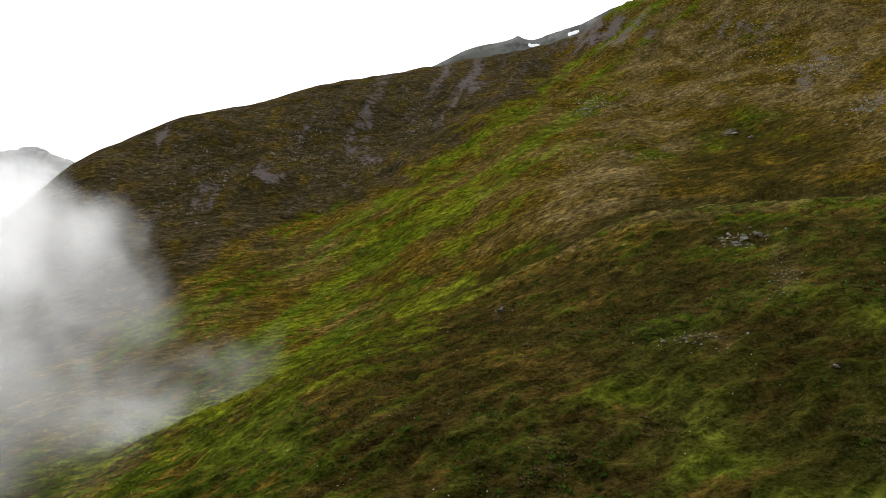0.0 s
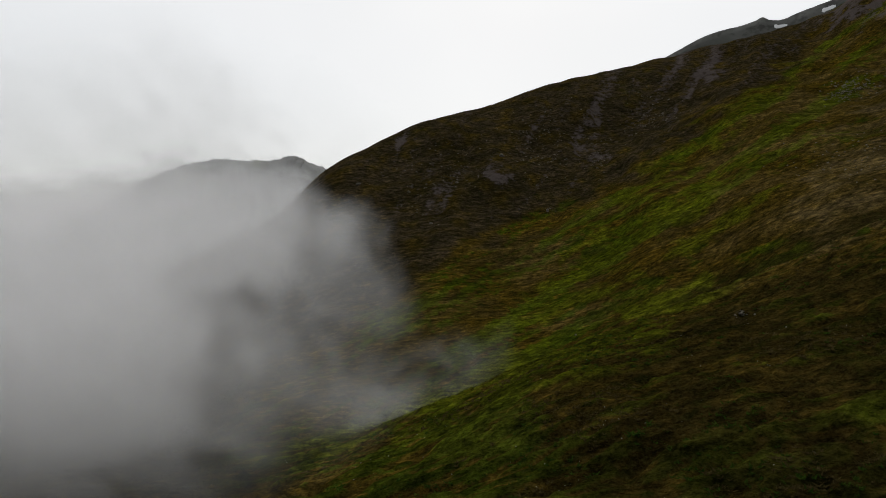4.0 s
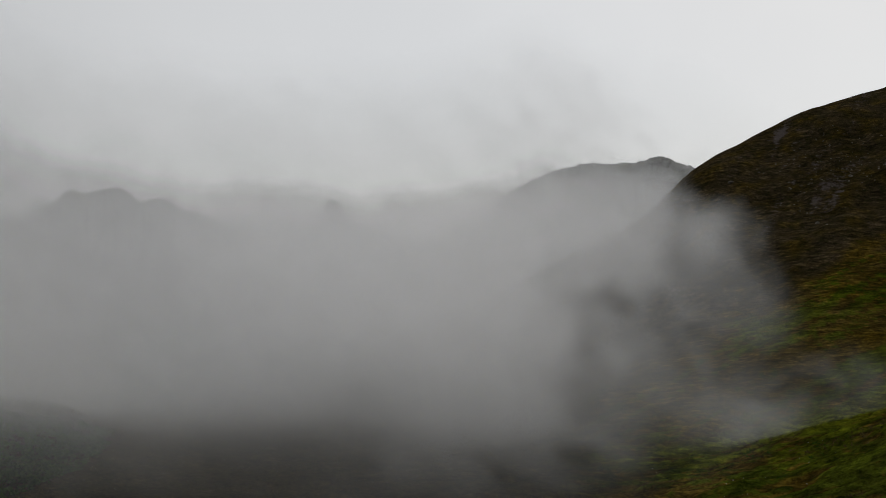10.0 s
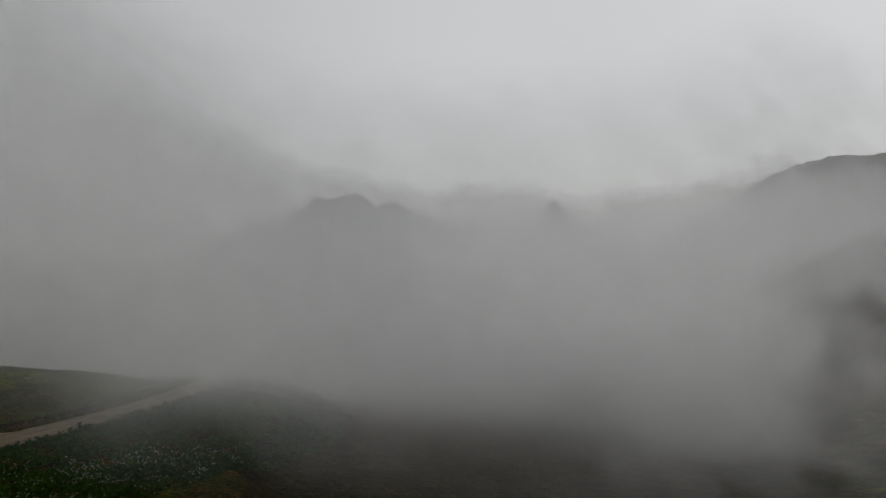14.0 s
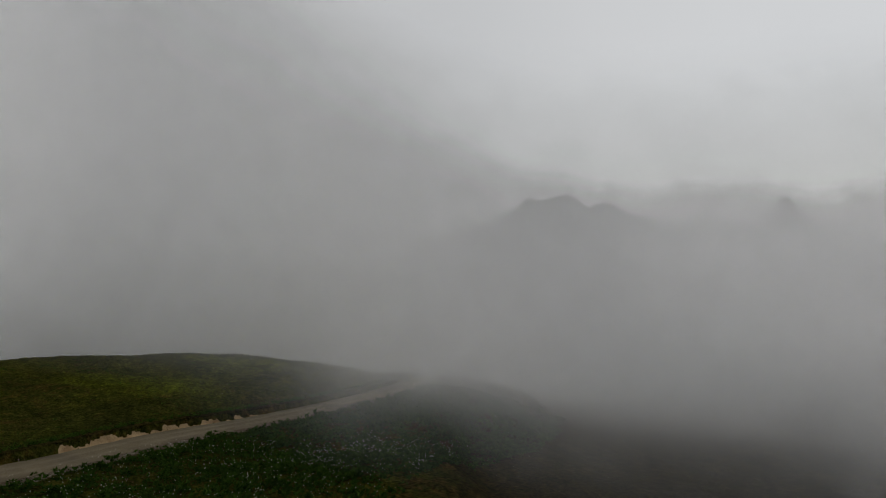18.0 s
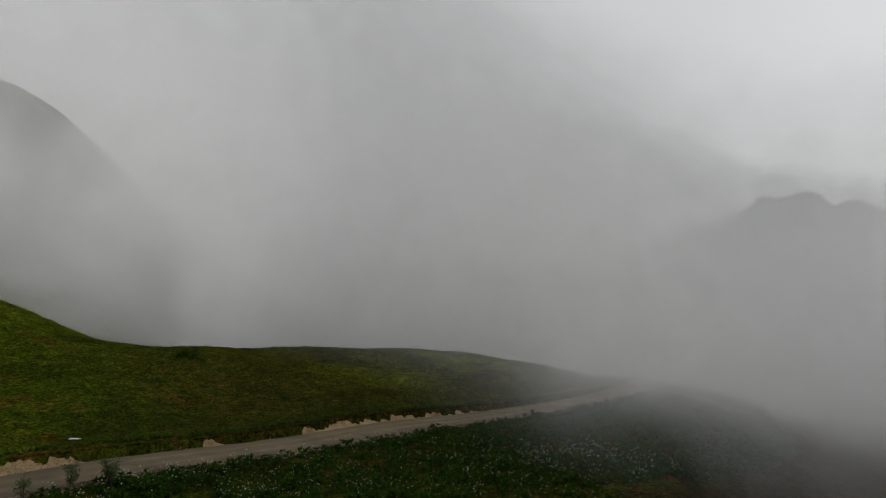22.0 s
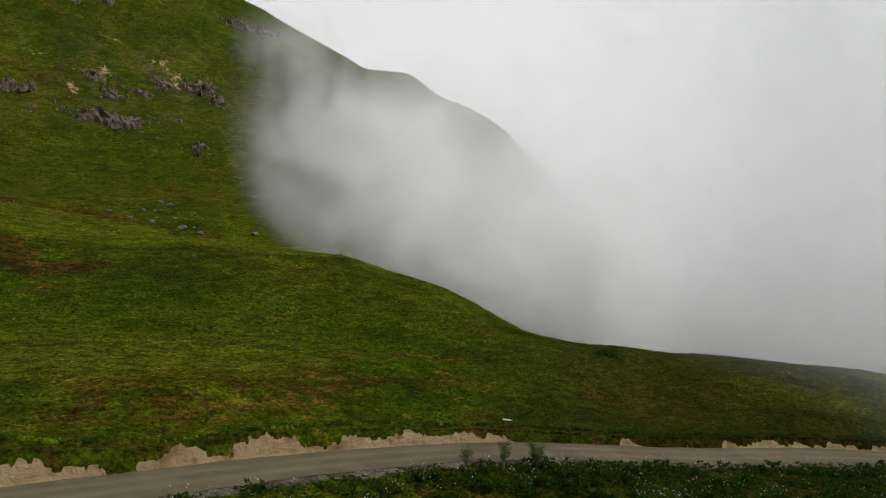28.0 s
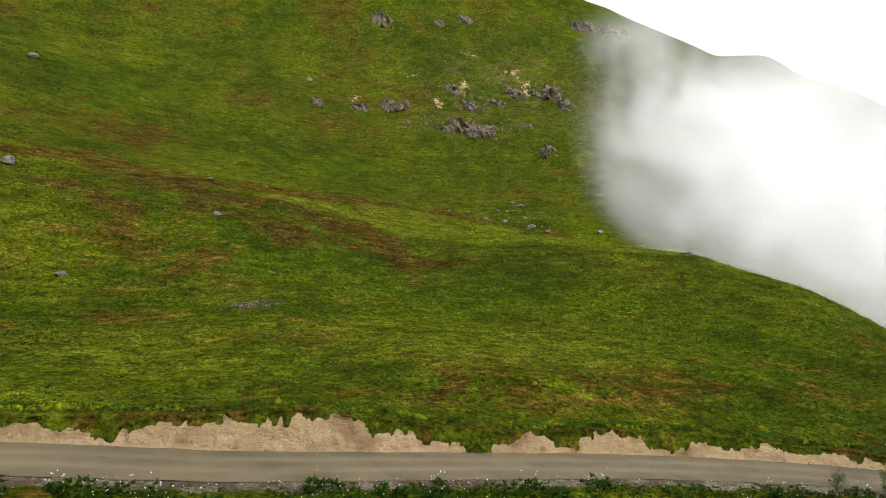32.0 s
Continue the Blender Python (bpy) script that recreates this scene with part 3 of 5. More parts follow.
def around(bearing, r):
    b = np.radians(bearing)
    return -np.sin(b) * r, np.cos(b) * r


# ---------------------------------------------------------------- ground
BARE = [(154.2, 10.8, 1.8, 4.5), (152.2, 12.1, 2.6, 3.5), (148.3, 13.1, 3.6, 3.0), (147.3, 12.0, 2.2, 4.0), (151.6, 14.3, 5.0, 1.4), (156.2, 12.7, 1.6, 1.2), (160.6, 11.0, 2.5, 3.0), (157.0, 9.0, 1.6, 1.6)]


def on_ground(bearing, angle, start=14.0):
    """Where the line of sight from the eye at that bearing and angle comes to the ground."""
    r = np.concatenate([np.arange(start, 130, 0.25), np.arange(130, 900, 1.0)])
    x, y = around(bearing, r)
    under = np.where(height(x, y) >= EYE_Z + r * math.tan(radians(angle)))[0]
    k = under[0] if len(under) else len(r) - 1
    return Vector((x[k], y[k], height(x[k], y[k])[0])), r[k]


def soil_spots(x, y):
    out = np.zeros(x.shape)
    for bearing, angle, wide, tall in BARE:
        wide, tall = wide * 1.4, tall * 1.4
        p, r = on_ground(bearing, angle)
        t = Vector((p.x, p.y)).normalized()
        along, off = (x - p.x) * t.x + (y - p.y) * t.y, (x - p.x) * -t.y + (y - p.y) * t.x
        out = np.maximum(out, smooth(1.5 - np.hypot(along / (tall * 1.2), off / wide) + 0.7 * fbm(x / 2.5, y / 2.5, 3, 141)))
    return out


def swath(b, rise, line, wide):
    """One along a line over bearing and angle, fading to nothing at its sides."""
    best = np.full(b.shape, 99.0)
    for (b0, e0), (b1, e1) in zip(line, line[1:]):
        t = np.clip(((b - b0) * (b1 - b0) + (rise - e0) * (e1 - e0)) / ((b1 - b0) ** 2 + (e1 - e0) ** 2), 0, 1)
        best = np.minimum(best, np.hypot(b - b0 - t * (b1 - b0), rise - e0 - t * (e1 - e0)))
    return smooth(1.5 - best / wide)


def spot(b, rise, b0, e0, wide, tall):
    return smooth(1.6 - np.hypot((b - b0) / wide, (rise - e0) / tall))


GREEN_RUNS = [[(-7.6, 12.2), (-4.1, 9.5), (-2.4, 8), (0.7, 5.6), (4.1, 3.6)], [(-2, 3.2), (1.5, 1.3), (3.7, -0.5), (8, -2.7), (12.3, -5.1)], [(-6.4, 3.5), (-1.6, 0.4), (3.7, -2.7), (9.7, -5.7), (13.5, -7.4)], [(-5, 6), (-1, 3.8), (3, 1.6), (9, -1.3)]]


def cover(x, y, z, r, b):
    """What grows where: heath, lush grass, scree, dark heather and painted shade, dry grass."""
    north = north_of(b)
    rise = np.degrees(np.arctan2(z - EYE_Z, r))
    crest = r - round_curve(CREST, 1, b)
    patch, fine_patch = fbm(x / 25, y / 25, 3, 54), fbm(x / 8, y / 8, 3, 55)
    # a gully climbs from the dip to the ridge: heather and stones on one side of it, green streaks on the other, dry grass above those
    gully = np.interp(rise, [-12, -5, -2.5, 1, 4.4, 9.6, 12.1, 16], [31, 22, 19, 12.3, 3.7, -2.9, -6.8, -12])
    face = smooth((b - gully + 2.5 * patch + 1.2 * fine_patch) / 3 + 0.5) * smooth((r - 140) / 40) * (b < 60) * north
    dry_edge = np.interp(rise, [0.4, 1.7, 5.6, 9.4, 12, 16], [-9, -8.3, -9.5, -12.3, -13.5, -17])
    behind = north * smooth((crest - 3) / 8)
    tan_ = behind * (1 - face) * smooth((dry_edge - b + 2.5 * patch + 1.6 * fine_patch) / 2.4 + 0.5)
    band = behind * (1 - face) * (1 - tan_)
    streaks = fbm((b + 1.55 * rise) / 1.1 + 0.5 * patch, r / 110, 3, 71)
    runs = np.maximum.reduce([swath(b + 1.2 * fine_patch, rise + 0.6 * patch, line, w) for line, w in zip(GREEN_RUNS, (0.9, 0.55, 0.65, 0.4))])
    vivid = swath(b, rise + 0.5 * fine_patch, [(-2.2, -2.9), (0.2, -4.0), (3.6, -5.5)], 0.55)
    lush = band * np.maximum(0.5 * smooth(-0.12 + 2.3 * streaks), 0.85 * runs * smooth(0.7 + 1.2 * fine_patch))
    lush = np.maximum.reduce([lush, behind * vivid, behind * swath(b, rise, [(29, -16.3), (22, -14.5), (15, -12), (12.4, -9.5)], 1.3)])
    hollow = spot(b + 2.5 * patch, rise + 1.4 * fine_patch, -23, 6.4, 5.4, 2.6) * behind
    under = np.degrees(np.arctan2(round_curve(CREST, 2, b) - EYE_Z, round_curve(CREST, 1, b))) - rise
    # rim light along the crest, painted as lush and dry grass
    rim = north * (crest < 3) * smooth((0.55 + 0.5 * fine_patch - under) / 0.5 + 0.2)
    # dark heath behind the crest, with its shade put into the colour
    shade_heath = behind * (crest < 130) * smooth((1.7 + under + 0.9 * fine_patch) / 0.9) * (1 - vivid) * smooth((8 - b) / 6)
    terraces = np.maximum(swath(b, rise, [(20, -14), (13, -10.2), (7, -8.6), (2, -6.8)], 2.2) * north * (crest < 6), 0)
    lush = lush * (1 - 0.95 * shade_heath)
    lush = np.maximum(lush, rim * smooth((b + 9) / 9) * smooth(0.95 + fine_patch))
    lush = np.maximum(lush, 0.9 * terraces * smooth(0.45 + 1.6 * hummocks(x, y)))
    lush = np.maximum(lush * (1 - hollow), 0.15 * hollow * smooth(0.4 + fine_patch))
    dry = np.maximum(tan_ * (1 - hollow) * smooth(0.65 + 1.1 * patch + 0.5 * fine_patch), 0.8 * rim * smooth((2 - b) / 8) * smooth(0.85 + fine_patch))
    dry = np.maximum.reduce([dry] + [0.9 * north * (crest < 3) * spot(b, rise + 0.5 * fine_patch, *q) for q in ((-25, -1.6, 1.0, 2.0), (-21.6, 0.4, 1.4, 0.4), (-19.9, -6.8, 1.6, 0.4), (-4.3, -5.3, 0.5, 0.4), (-28.2, -8.2, 0.6, 0.3))])
    dry = np.maximum.reduce([dry, 0.12 * behind * face, 0.42 * band * (1 - runs) * (1 - shade_heath) * smooth(0.6 + patch), 0.15 * north * (crest < 0)])
    heath = 0.16 + 0.34 * north + 0.42 * fbm(x / 60, y / 60, 3, 51) + 0.5 * face + 0.3 * tan_ + 0.2 * dry * north + 0.02 * hollow + band * (0.14 - 0.9 * streaks)
    brown_spur = north * (crest < 0) * np.maximum(spot(b, rise + fine_patch, -6, -9.5, 9, 3.4), spot(b, rise + fine_patch, 3, -11.5, 6, 2))
    green_spur = north * (crest < 0) * np.maximum.reduce([spot(b, rise + fine_patch, b0, e0, w, h) for b0, e0, w, h in ((-18, -8.5, 4, 2.5), (-22, -13, 6, 2.5), (-20, -3.6, 3, 0.8), (14, -15, 4, 2), (-29, -13, 4, 4))])
    heath = heath + 0.28 * brown_spur - 0.42 * green_spur
    heath = heath + north * smooth((130 - r) / 30) * (0.09 - 0.85 * hummocks(x, y) + 0.3 * fine_patch)
    south = smooth((b - 118) / 14) * (b < 215)
    heath = heath + south * 1.5 * np.exp(-((crest - 40) / 9) ** 2) * smooth((b - 138) / 6) * smooth(0.85 + fine_patch) + south * 0.16 * smooth((fbm(x / 22, y / 22, 3, 53) - 0.05) / 0.3)
    heath = heath + south * 0.26 * smooth((crest + 55) / 15) * smooth((-8 - crest) / 10) * smooth((b - 144) / 8) * smooth(0.35 + 1.2 * fine_patch)
    heath = heath + 0.32 * (1 - north) * smooth((fbm(x / 11, y / 6, 3, 56) + 0.9 * fbm(x / 1.1, y / 1.1, 2, 57) - 0.05) / 0.4) * smooth((85 - r) / 25)
    heath = heath + south * 0.9 * swath(b, rise + 0.3 * fine_patch, [(188, 6.4), (178, 5.5), (170, 4.3), (163.5, 3.5), (157.4, 3), (151.7, 2.1), (144.3, 0.7)], 0.36) * smooth(0.8 + fine_patch)
    for b0, e0, w, h in ((156.4, -9, 7, 0.9), (148.5, -10.6, 6, 1.0), (166, -6.4, 4.5, 0.5), (176, -5.3, 4, 0.8), (157.3, -11.5, 5, 0.7), (162.5, 0.4, 4, 1.1), (155.5, -1.2, 3, 0.5), (170, 3.4, 3, 0.5), (132, -9, 8, 1.2), (122, -10, 6, 1.0)):
        heath = heath + south * 0.4 * spot(b, rise + 0.5 * fine_patch, b0, e0, w, h) * smooth(0.45 + 1.2 * fine_patch + 0.8 * fbm(x / 1.6, y / 1.6, 2, 59))
    # lighter grassy brow, darker shrubby flank: part is slope shading put into the colour
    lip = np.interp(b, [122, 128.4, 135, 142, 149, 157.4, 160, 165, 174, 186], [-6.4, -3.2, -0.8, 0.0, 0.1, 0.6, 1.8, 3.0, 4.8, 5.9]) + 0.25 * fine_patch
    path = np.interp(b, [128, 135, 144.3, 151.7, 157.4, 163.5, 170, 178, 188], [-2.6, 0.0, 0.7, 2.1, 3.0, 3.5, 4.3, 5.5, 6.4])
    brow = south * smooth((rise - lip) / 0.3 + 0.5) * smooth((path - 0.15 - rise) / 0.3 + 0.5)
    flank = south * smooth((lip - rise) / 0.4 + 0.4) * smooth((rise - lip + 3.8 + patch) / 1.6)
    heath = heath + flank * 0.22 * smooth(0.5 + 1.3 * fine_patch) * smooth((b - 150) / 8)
    crags = south * np.exp(-((b - 150) / 7) ** 2 - ((rise - 11.8) / 3.2) ** 2)
    heath = heath + 0.35 * crags * smooth(0.3 + 1.5 * fine_patch)
    dry = np.maximum(dry, 0.75 * crags * smooth(0.4 + 1.4 * fbm(x / 5, y / 5, 3, 58)))
    ribs = fbm((b + 0.6 * rise) / 1.0 + 0.6 * fbm(x / 40, y / 40, 2, 61), rise / 7, 3, 62)
    scree = 0.16 + 0.16 * face + 0.34 * ribs * smooth((r - 190) / 80) * north + 0.14 * smooth((r - 300) / 120) * north - 0.18 * (1 - north) - 0.16 * smooth((120 - r) / 40)
    for b0, e0, wide, tall in ((-11.4, 10.3, 0.9, 0.7), (-9.4, 8.4, 0.9, 0.4), (-21.1, 8.0, 0.9, 0.35), (-25.9, 11.0, 0.9, 0.7), (-22.6, 15.2, 2.4, 1.0), (-27.2, 12.6, 2.2, 1.0), (-30.3, 9.2, 1.0, 1.2), (-19.6, 10.9, 1.6, 0.5), (-13, 15.5, 3, 1.0), (5.9, 8.6, 0.5, 1.2), (5.5, 6.2, 1.0, 0.6), (7.2, 7.2, 0.6, 0.9), (13.5, 5, 1.2, 0.8), (20.4, 7.4, 0.8, 0.5), (-2.4, 12, 0.8, 0.7)):
        scree = scree + 0.5 * behind * np.exp(-((b - b0) / wide) ** 2 - ((rise - e0) / tall) ** 2) * smooth(0.6 + 1.2 * fine_patch)
    lush = np.maximum(lush, 0.65 * (1 - 0.5 * smooth((r - 165) / 40)) * (1 - north) * smooth(0.1 + fbm(x / 26, y / 26, 3, 72)) * smooth((r - 40) / 20))
    lush = np.maximum(lush, 0.9 * south * smooth((crest + 20) / 8) * smooth((-1 - crest) / 5) * smooth((154 - b) / 6))
    dark_veg = south * np.maximum.reduce([spot(b, rise + 0.6 * fine_patch, *q) for q in ((153, 7, 6, 1.3), (148.8, 5.8, 4, 1.5), (161.8, 15.3, 3.2, 1.3), (154.4, 14.3, 2.2, 0.7), (170, 8.2, 8, 1.0), (162, 7.6, 5, 0.8))])
    lush = lush * (1 - 0.85 * dark_veg) * (1 - 0.75 * crags)
    lush = np.maximum(lush, 0.85 * south * spot(b, rise + 0.8 * patch, 164, -7.6, 26, 2.0) * smooth(0.75 + 1.2 * patch))
    lush = np.maximum(lush * (1 - 0.8 * flank), brow * smooth(0.95 + fine_patch))
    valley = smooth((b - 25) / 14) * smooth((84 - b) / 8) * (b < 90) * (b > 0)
    # the spur darkens below its rim, its shading put into the colour
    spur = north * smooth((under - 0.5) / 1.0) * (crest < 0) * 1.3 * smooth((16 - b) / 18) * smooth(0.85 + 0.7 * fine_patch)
    # shade on the meadow between bearings 60 and 133 is painted too
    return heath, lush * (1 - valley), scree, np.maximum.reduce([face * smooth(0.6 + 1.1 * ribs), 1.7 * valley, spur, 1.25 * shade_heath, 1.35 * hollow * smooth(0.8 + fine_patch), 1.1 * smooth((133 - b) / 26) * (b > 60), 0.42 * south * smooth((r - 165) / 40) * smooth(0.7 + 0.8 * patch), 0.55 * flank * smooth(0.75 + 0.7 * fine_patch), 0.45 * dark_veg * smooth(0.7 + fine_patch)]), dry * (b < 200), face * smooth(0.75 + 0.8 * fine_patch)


def build_ground():
    seen = np.arange(-36, 191, 0.28)
    rest = np.arange(191, 324, 2.0)
    bearings = np.concatenate([seen, rest])
    radii = np.concatenate([np.array([0.05, 1.0]), np.arange(2, 24, 1.5), np.arange(24, 48, 0.17), np.arange(48, 130, 0.55), np.arange(130, 520, 2.6), np.geomspace(520, 4900, 36)])
    B, R = np.meshgrid(bearings, radii)
    x, y = around(B.ravel(), R.ravel())
    z, soil, gravel, d = land(x, y)
    r, b = R.ravel(), B.ravel()
    heath, lush, scree, heather_and_shade, dry, stony = cover(x, y, z, r, b)
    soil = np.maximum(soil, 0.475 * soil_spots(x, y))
    me = grid_mesh("ground", np.stack([x, y, z], 1), len(radii), len(bearings), True, TURF, dict(soil=soil, gravel=gravel, heath=heath, lush=lush, scree=scree, heather_and_shade=heather_and_shade, dry=dry, stony=stony, north=north_of(b)))
    ob = new("ground", me)
    tagged(ob, "green and brown grassy mountainside with heath, gullies and scree", "ground", kind="structure")
    return ob


def build_road():
    across = np.linspace(-ROAD_HALF - 0.12, ROAD_HALF + 0.12, 25)
    n = len(ROAD_S)
    nx, ny = ROAD_T[:, 1], -ROAD_T[:, 0]
    A, S = np.meshgrid(across, np.arange(n))
    A, S = A.ravel(), S.ravel()
    wob = 0.18 * noise2(ROAD_S[S] / 2.1, A * 0, 81) * (np.abs(A) > 2.0)
    x, y = ROAD_P[S, 0] + nx[S] * (A + wob), ROAD_P[S, 1] + ny[S] * (A + wob)
    tracks = np.exp(-((A - 0.85 - 0.15 * noise2(ROAD_S[S] / 14, A * 0, 82)) / 0.38) ** 2) + np.exp(-((A + 0.85 + 0.15 * noise2(ROAD_S[S] / 14, A * 0, 83)) / 0.38) ** 2)
    z = ROAD_P[S, 2] + 0.05 * (1 - (A / ROAD_HALF) ** 2) - 0.025 * tracks + 0.012 * fbm(x * 1.7, y * 1.7, 2, 84)
    me = grid_mesh("road", np.stack([x, y, z], 1), n, len(across), False, GRAVEL, dict(track=tracks * (0.7 + 0.5 * fbm(ROAD_S[S] / 6, A, 2, 85))))
    tagged(new("road", me), "grey-brown packed gravel mountain road with pale wheel tracks", "road", kind="structure")


def build_bank():
    """The cutting above the road: a steep face of pale sand under a ragged lip of turf."""
    along = np.arange(6, 205, 0.14)
    P = np.stack([np.interp(along, ROAD_S, ROAD_P[:, c]) for c in range(3)], 1)
    T = np.stack([np.interp(along, ROAD_S, ROAD_T[:, c]) for c in range(2)], 1)
    T /= np.linalg.norm(T, axis=1)[:, None]
    bearing = np.degrees(np.arctan2(-P[:, 0], P[:, 1])) % 360
    bare_h = np.clip(bank_height(along, bearing), 0.1, 2.2)
    edge = ROAD_HALF + 0.35 + 0.10 * noise2(along / 2.6, along * 0, 8) + 0.09 * noise2(along / 0.8, along * 0, 9)
    run, hb = 0.25 + 0.45 * bare_h, bare_h + 0.25
    v = np.array([-0.55, -0.25, 0.0, 0.10, 0.22, 0.34, 0.46, 0.58, 0.66, 0.68, 0.63, 0.70, 0.85, 1.0])
    h = np.array([-0.08, -0.02, 0.05, 0.16, 0.32, 0.48, 0.63, 0.76, 0.84, 0.90, 0.97, 1.02, 1.04, 1.05])
    V, S = np.meshgrid(v, np.arange(len(along)))
    H = np.broadcast_to(h, V.shape)
    rough = fbm(along[S].ravel() / 0.75, (H * hb[S]).ravel() / 0.9, 3, 231).reshape(V.shape)
    flute = np.abs(fbm(along[S].ravel() / 0.9, (H * hb[S]).ravel() / 4, 2, 232)).reshape(V.shape)
    face = smooth(H / 0.15) * smooth((1.0 - H) / 0.2)
    D = edge[S] + V * np.where(V > 0, run[S], 0.5) + face * (0.16 * rough + 0.22 * flute - 0.06) * np.minimum(1, hb[S])
    lip = smooth((H - 0.86) / 0.1)
    D = D + lip * (0.16 * noise2(along / 0.8, along * 0, 233) + 0.12 * noise2(along / 0.33, along * 0, 234))[S]
    last = np.arange(V.shape[1]) >= V.shape[1] - 1
    D = np.where(last[None], edge[S] + run[S] + 0.62, D)
    x, y = P[S, 0] - T[S, 1] * D, P[S, 1] + T[S, 0] * D
    z = P[S, 2] - 0.04 + hb[S] * H + 0.03 * lip * rough
    z = np.where(last[None], height(x.ravel(), y.ravel()).reshape(V.shape) - 0.05, z)
    flat = x.ravel(), y.ravel(), z.ravel()
    r, b = np.hypot(flat[0], flat[1]), np.degrees(np.arctan2(-flat[0], flat[1])) % 360
    heath, lush, scree, heather_and_shade, dry, stony = cover(*flat, r, b)
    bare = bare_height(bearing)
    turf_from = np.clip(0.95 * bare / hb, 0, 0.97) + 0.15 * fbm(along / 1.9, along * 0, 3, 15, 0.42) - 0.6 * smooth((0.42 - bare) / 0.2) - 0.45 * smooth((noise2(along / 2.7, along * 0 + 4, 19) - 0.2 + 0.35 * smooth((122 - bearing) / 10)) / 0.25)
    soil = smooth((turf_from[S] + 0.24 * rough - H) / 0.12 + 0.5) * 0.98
    me = grid_mesh("road_bank", np.stack(flat, 1), len(along), len(v), False, TURF, dict(soil=soil.ravel(), gravel=r * 0, heath=heath + 0.25, lush=lush * 0.4, scree=r * 0, heather_and_shade=heather_and_shade + 0.35 * lip.ravel(), dry=dry, stony=stony))
    tagged(new("road_bank", me), "pale sandy road cutting under a ragged lip of dark turf", "bank", kind="structure")


# ---------------------------------------------------------------- distant mountains: a crest over the bearing, with flanks before and behind it
def build_mountain(name, label, crest, r, depth, rough, base=-110.0, fine=0.0):
    bearings = np.arange(crest[0][0], crest[-1][0] + 0.01, 0.08)
    cb, ce = np.array([q[0] for q in crest], float), np.array([q[1] for q in crest], float)
    m = slopes(cb, ce)
    k = np.clip(np.searchsorted(cb, bearings) - 1, 0, len(cb) - 2)
    top = hermite(cb[k], cb[k + 1], ce[k], ce[k + 1], m[k], m[k + 1], bearings)
    top = top + fine * fbm(bearings * 1.1, bearings * 0, 4, 93, 0.5) * np.clip((top - base) / 200, 0, 1)
    u = np.linspace(-1, 1, 61)
    B, U = np.meshgrid(bearings, u)
    T = np.broadcast_to(top, B.shape)
    x, y = around(B, r + U * depth)
    ridge = np.abs(fbm(B.ravel() * r / 57 / 190, U.ravel() * depth / 420, 4, 91)).reshape(B.shape)
    z = base + (T - base) * (1 - np.abs(U)) ** 1.15 - rough * ridge * np.minimum(1, np.abs(U) * 3)
    z = z + rough * 0.045 * fbm(B.ravel() * r / 57 / 30, U.ravel() * 9, 3, 92).reshape(B.shape) * (np.abs(U) < 0.2)
    me = grid_mesh(name, np.stack([x.ravel(), y.ravel(), z.ravel()], 1), len(u), len(bearings), False, FAR_ROCK)
    tagged(new(name, me), label, "mountain", kind="structure")

    def surface(b, v):
        i, j = np.interp(v, u, np.arange(len(u))), np.interp(b, bearings, np.arange(len(bearings)))
        i0, j0 = np.minimum(i.astype(int), len(u) - 2), np.minimum(j.astype(int), len(bearings) - 2)
        fi, fj = i - i0, j - j0
        return (z[i0, j0] * (1 - fj) + z[i0, j0 + 1] * fj) * (1 - fi) + (z[i0 + 1, j0] * (1 - fj) + z[i0 + 1, j0 + 1] * fj) * fi
    return surface


def build_snow(surface, bearing, v, wide, tall, r, depth):
    """A thin lens of old snow lying on the mountain."""
    U, V = np.meshgrid(np.linspace(-1, 1, 15), np.linspace(-1, 1, 9))
    b, w = bearing + U * wide, v + V * tall * (1 - 0.35 * noise2(U * 2, V * 0, 5)) + 0.25 * tall * U
    x, y = around(b, r + w * depth)
    z = surface(b.ravel(), w.ravel()).reshape(U.shape) + 0.6 * np.clip(1 - np.hypot(U, V), -0.8, 1) + 0.1
    me = grid_mesh("snow_patch", np.stack([x.ravel(), y.ravel(), z.ravel()], 1), 9, 15, False, SNOW)
    tagged(new("snow_patch", me), "small patch of old snow on the bare mountain shoulder", "snow", "snow patches")


# ---------------------------------------------------------------- fog: veils of uneven density that hang one behind the other in the valley
FOG_NEAR = [(4, 330), (10, 112), (14, 93), (18, 85), (24, 74), (32, 62), (45, 46), (65, 44), (76, 50), (86, 64), (94, 84), (103, 112), (112, 120), (122, 136), (132, 152), (140, 168), (146, 200), (160, 330)]
FOG_TOP = [(4, -13), (10, -10.5), (14, -8), (18, -5), (22, -1.8), (26, 1.2), (30, 2.8), (36, 3.4), (42, 2.8), (46, 2.2), (56, 2.0), (66, 2.2), (72, 2.5), (78, 3.4), (86, 5.0), (95, 8), (108, 12), (120, 11.4), (126, 11), (132, 11), (138, 11.2), (141, 10.6), (144, 9.6), (151, 9), (160, 4)]
FOG_SIDE = [(4, 0.0), (8, 0.08), (12, 0.34), (17, 0.58), (22, 0.62), (28, 0.60), (34, 0.74), (39, 0.95), (44, 1.0), (90, 1.0), (128, 1.0), (138, 1.0), (141.3, 1.0), (143, 0.5), (145, 0.2), (148, 0.1), (151, 0.05), (154, 0.0), (160, 0.0)]
LEAN = 2.0
FOG_REACH = [(4, 170), (20, 150), (28, 110), (34, 70), (38, 46), (46, 36), (56, 36), (66, 36), (75, 42), (95, 40), (115, 36), (130, 26), (160, 26)]


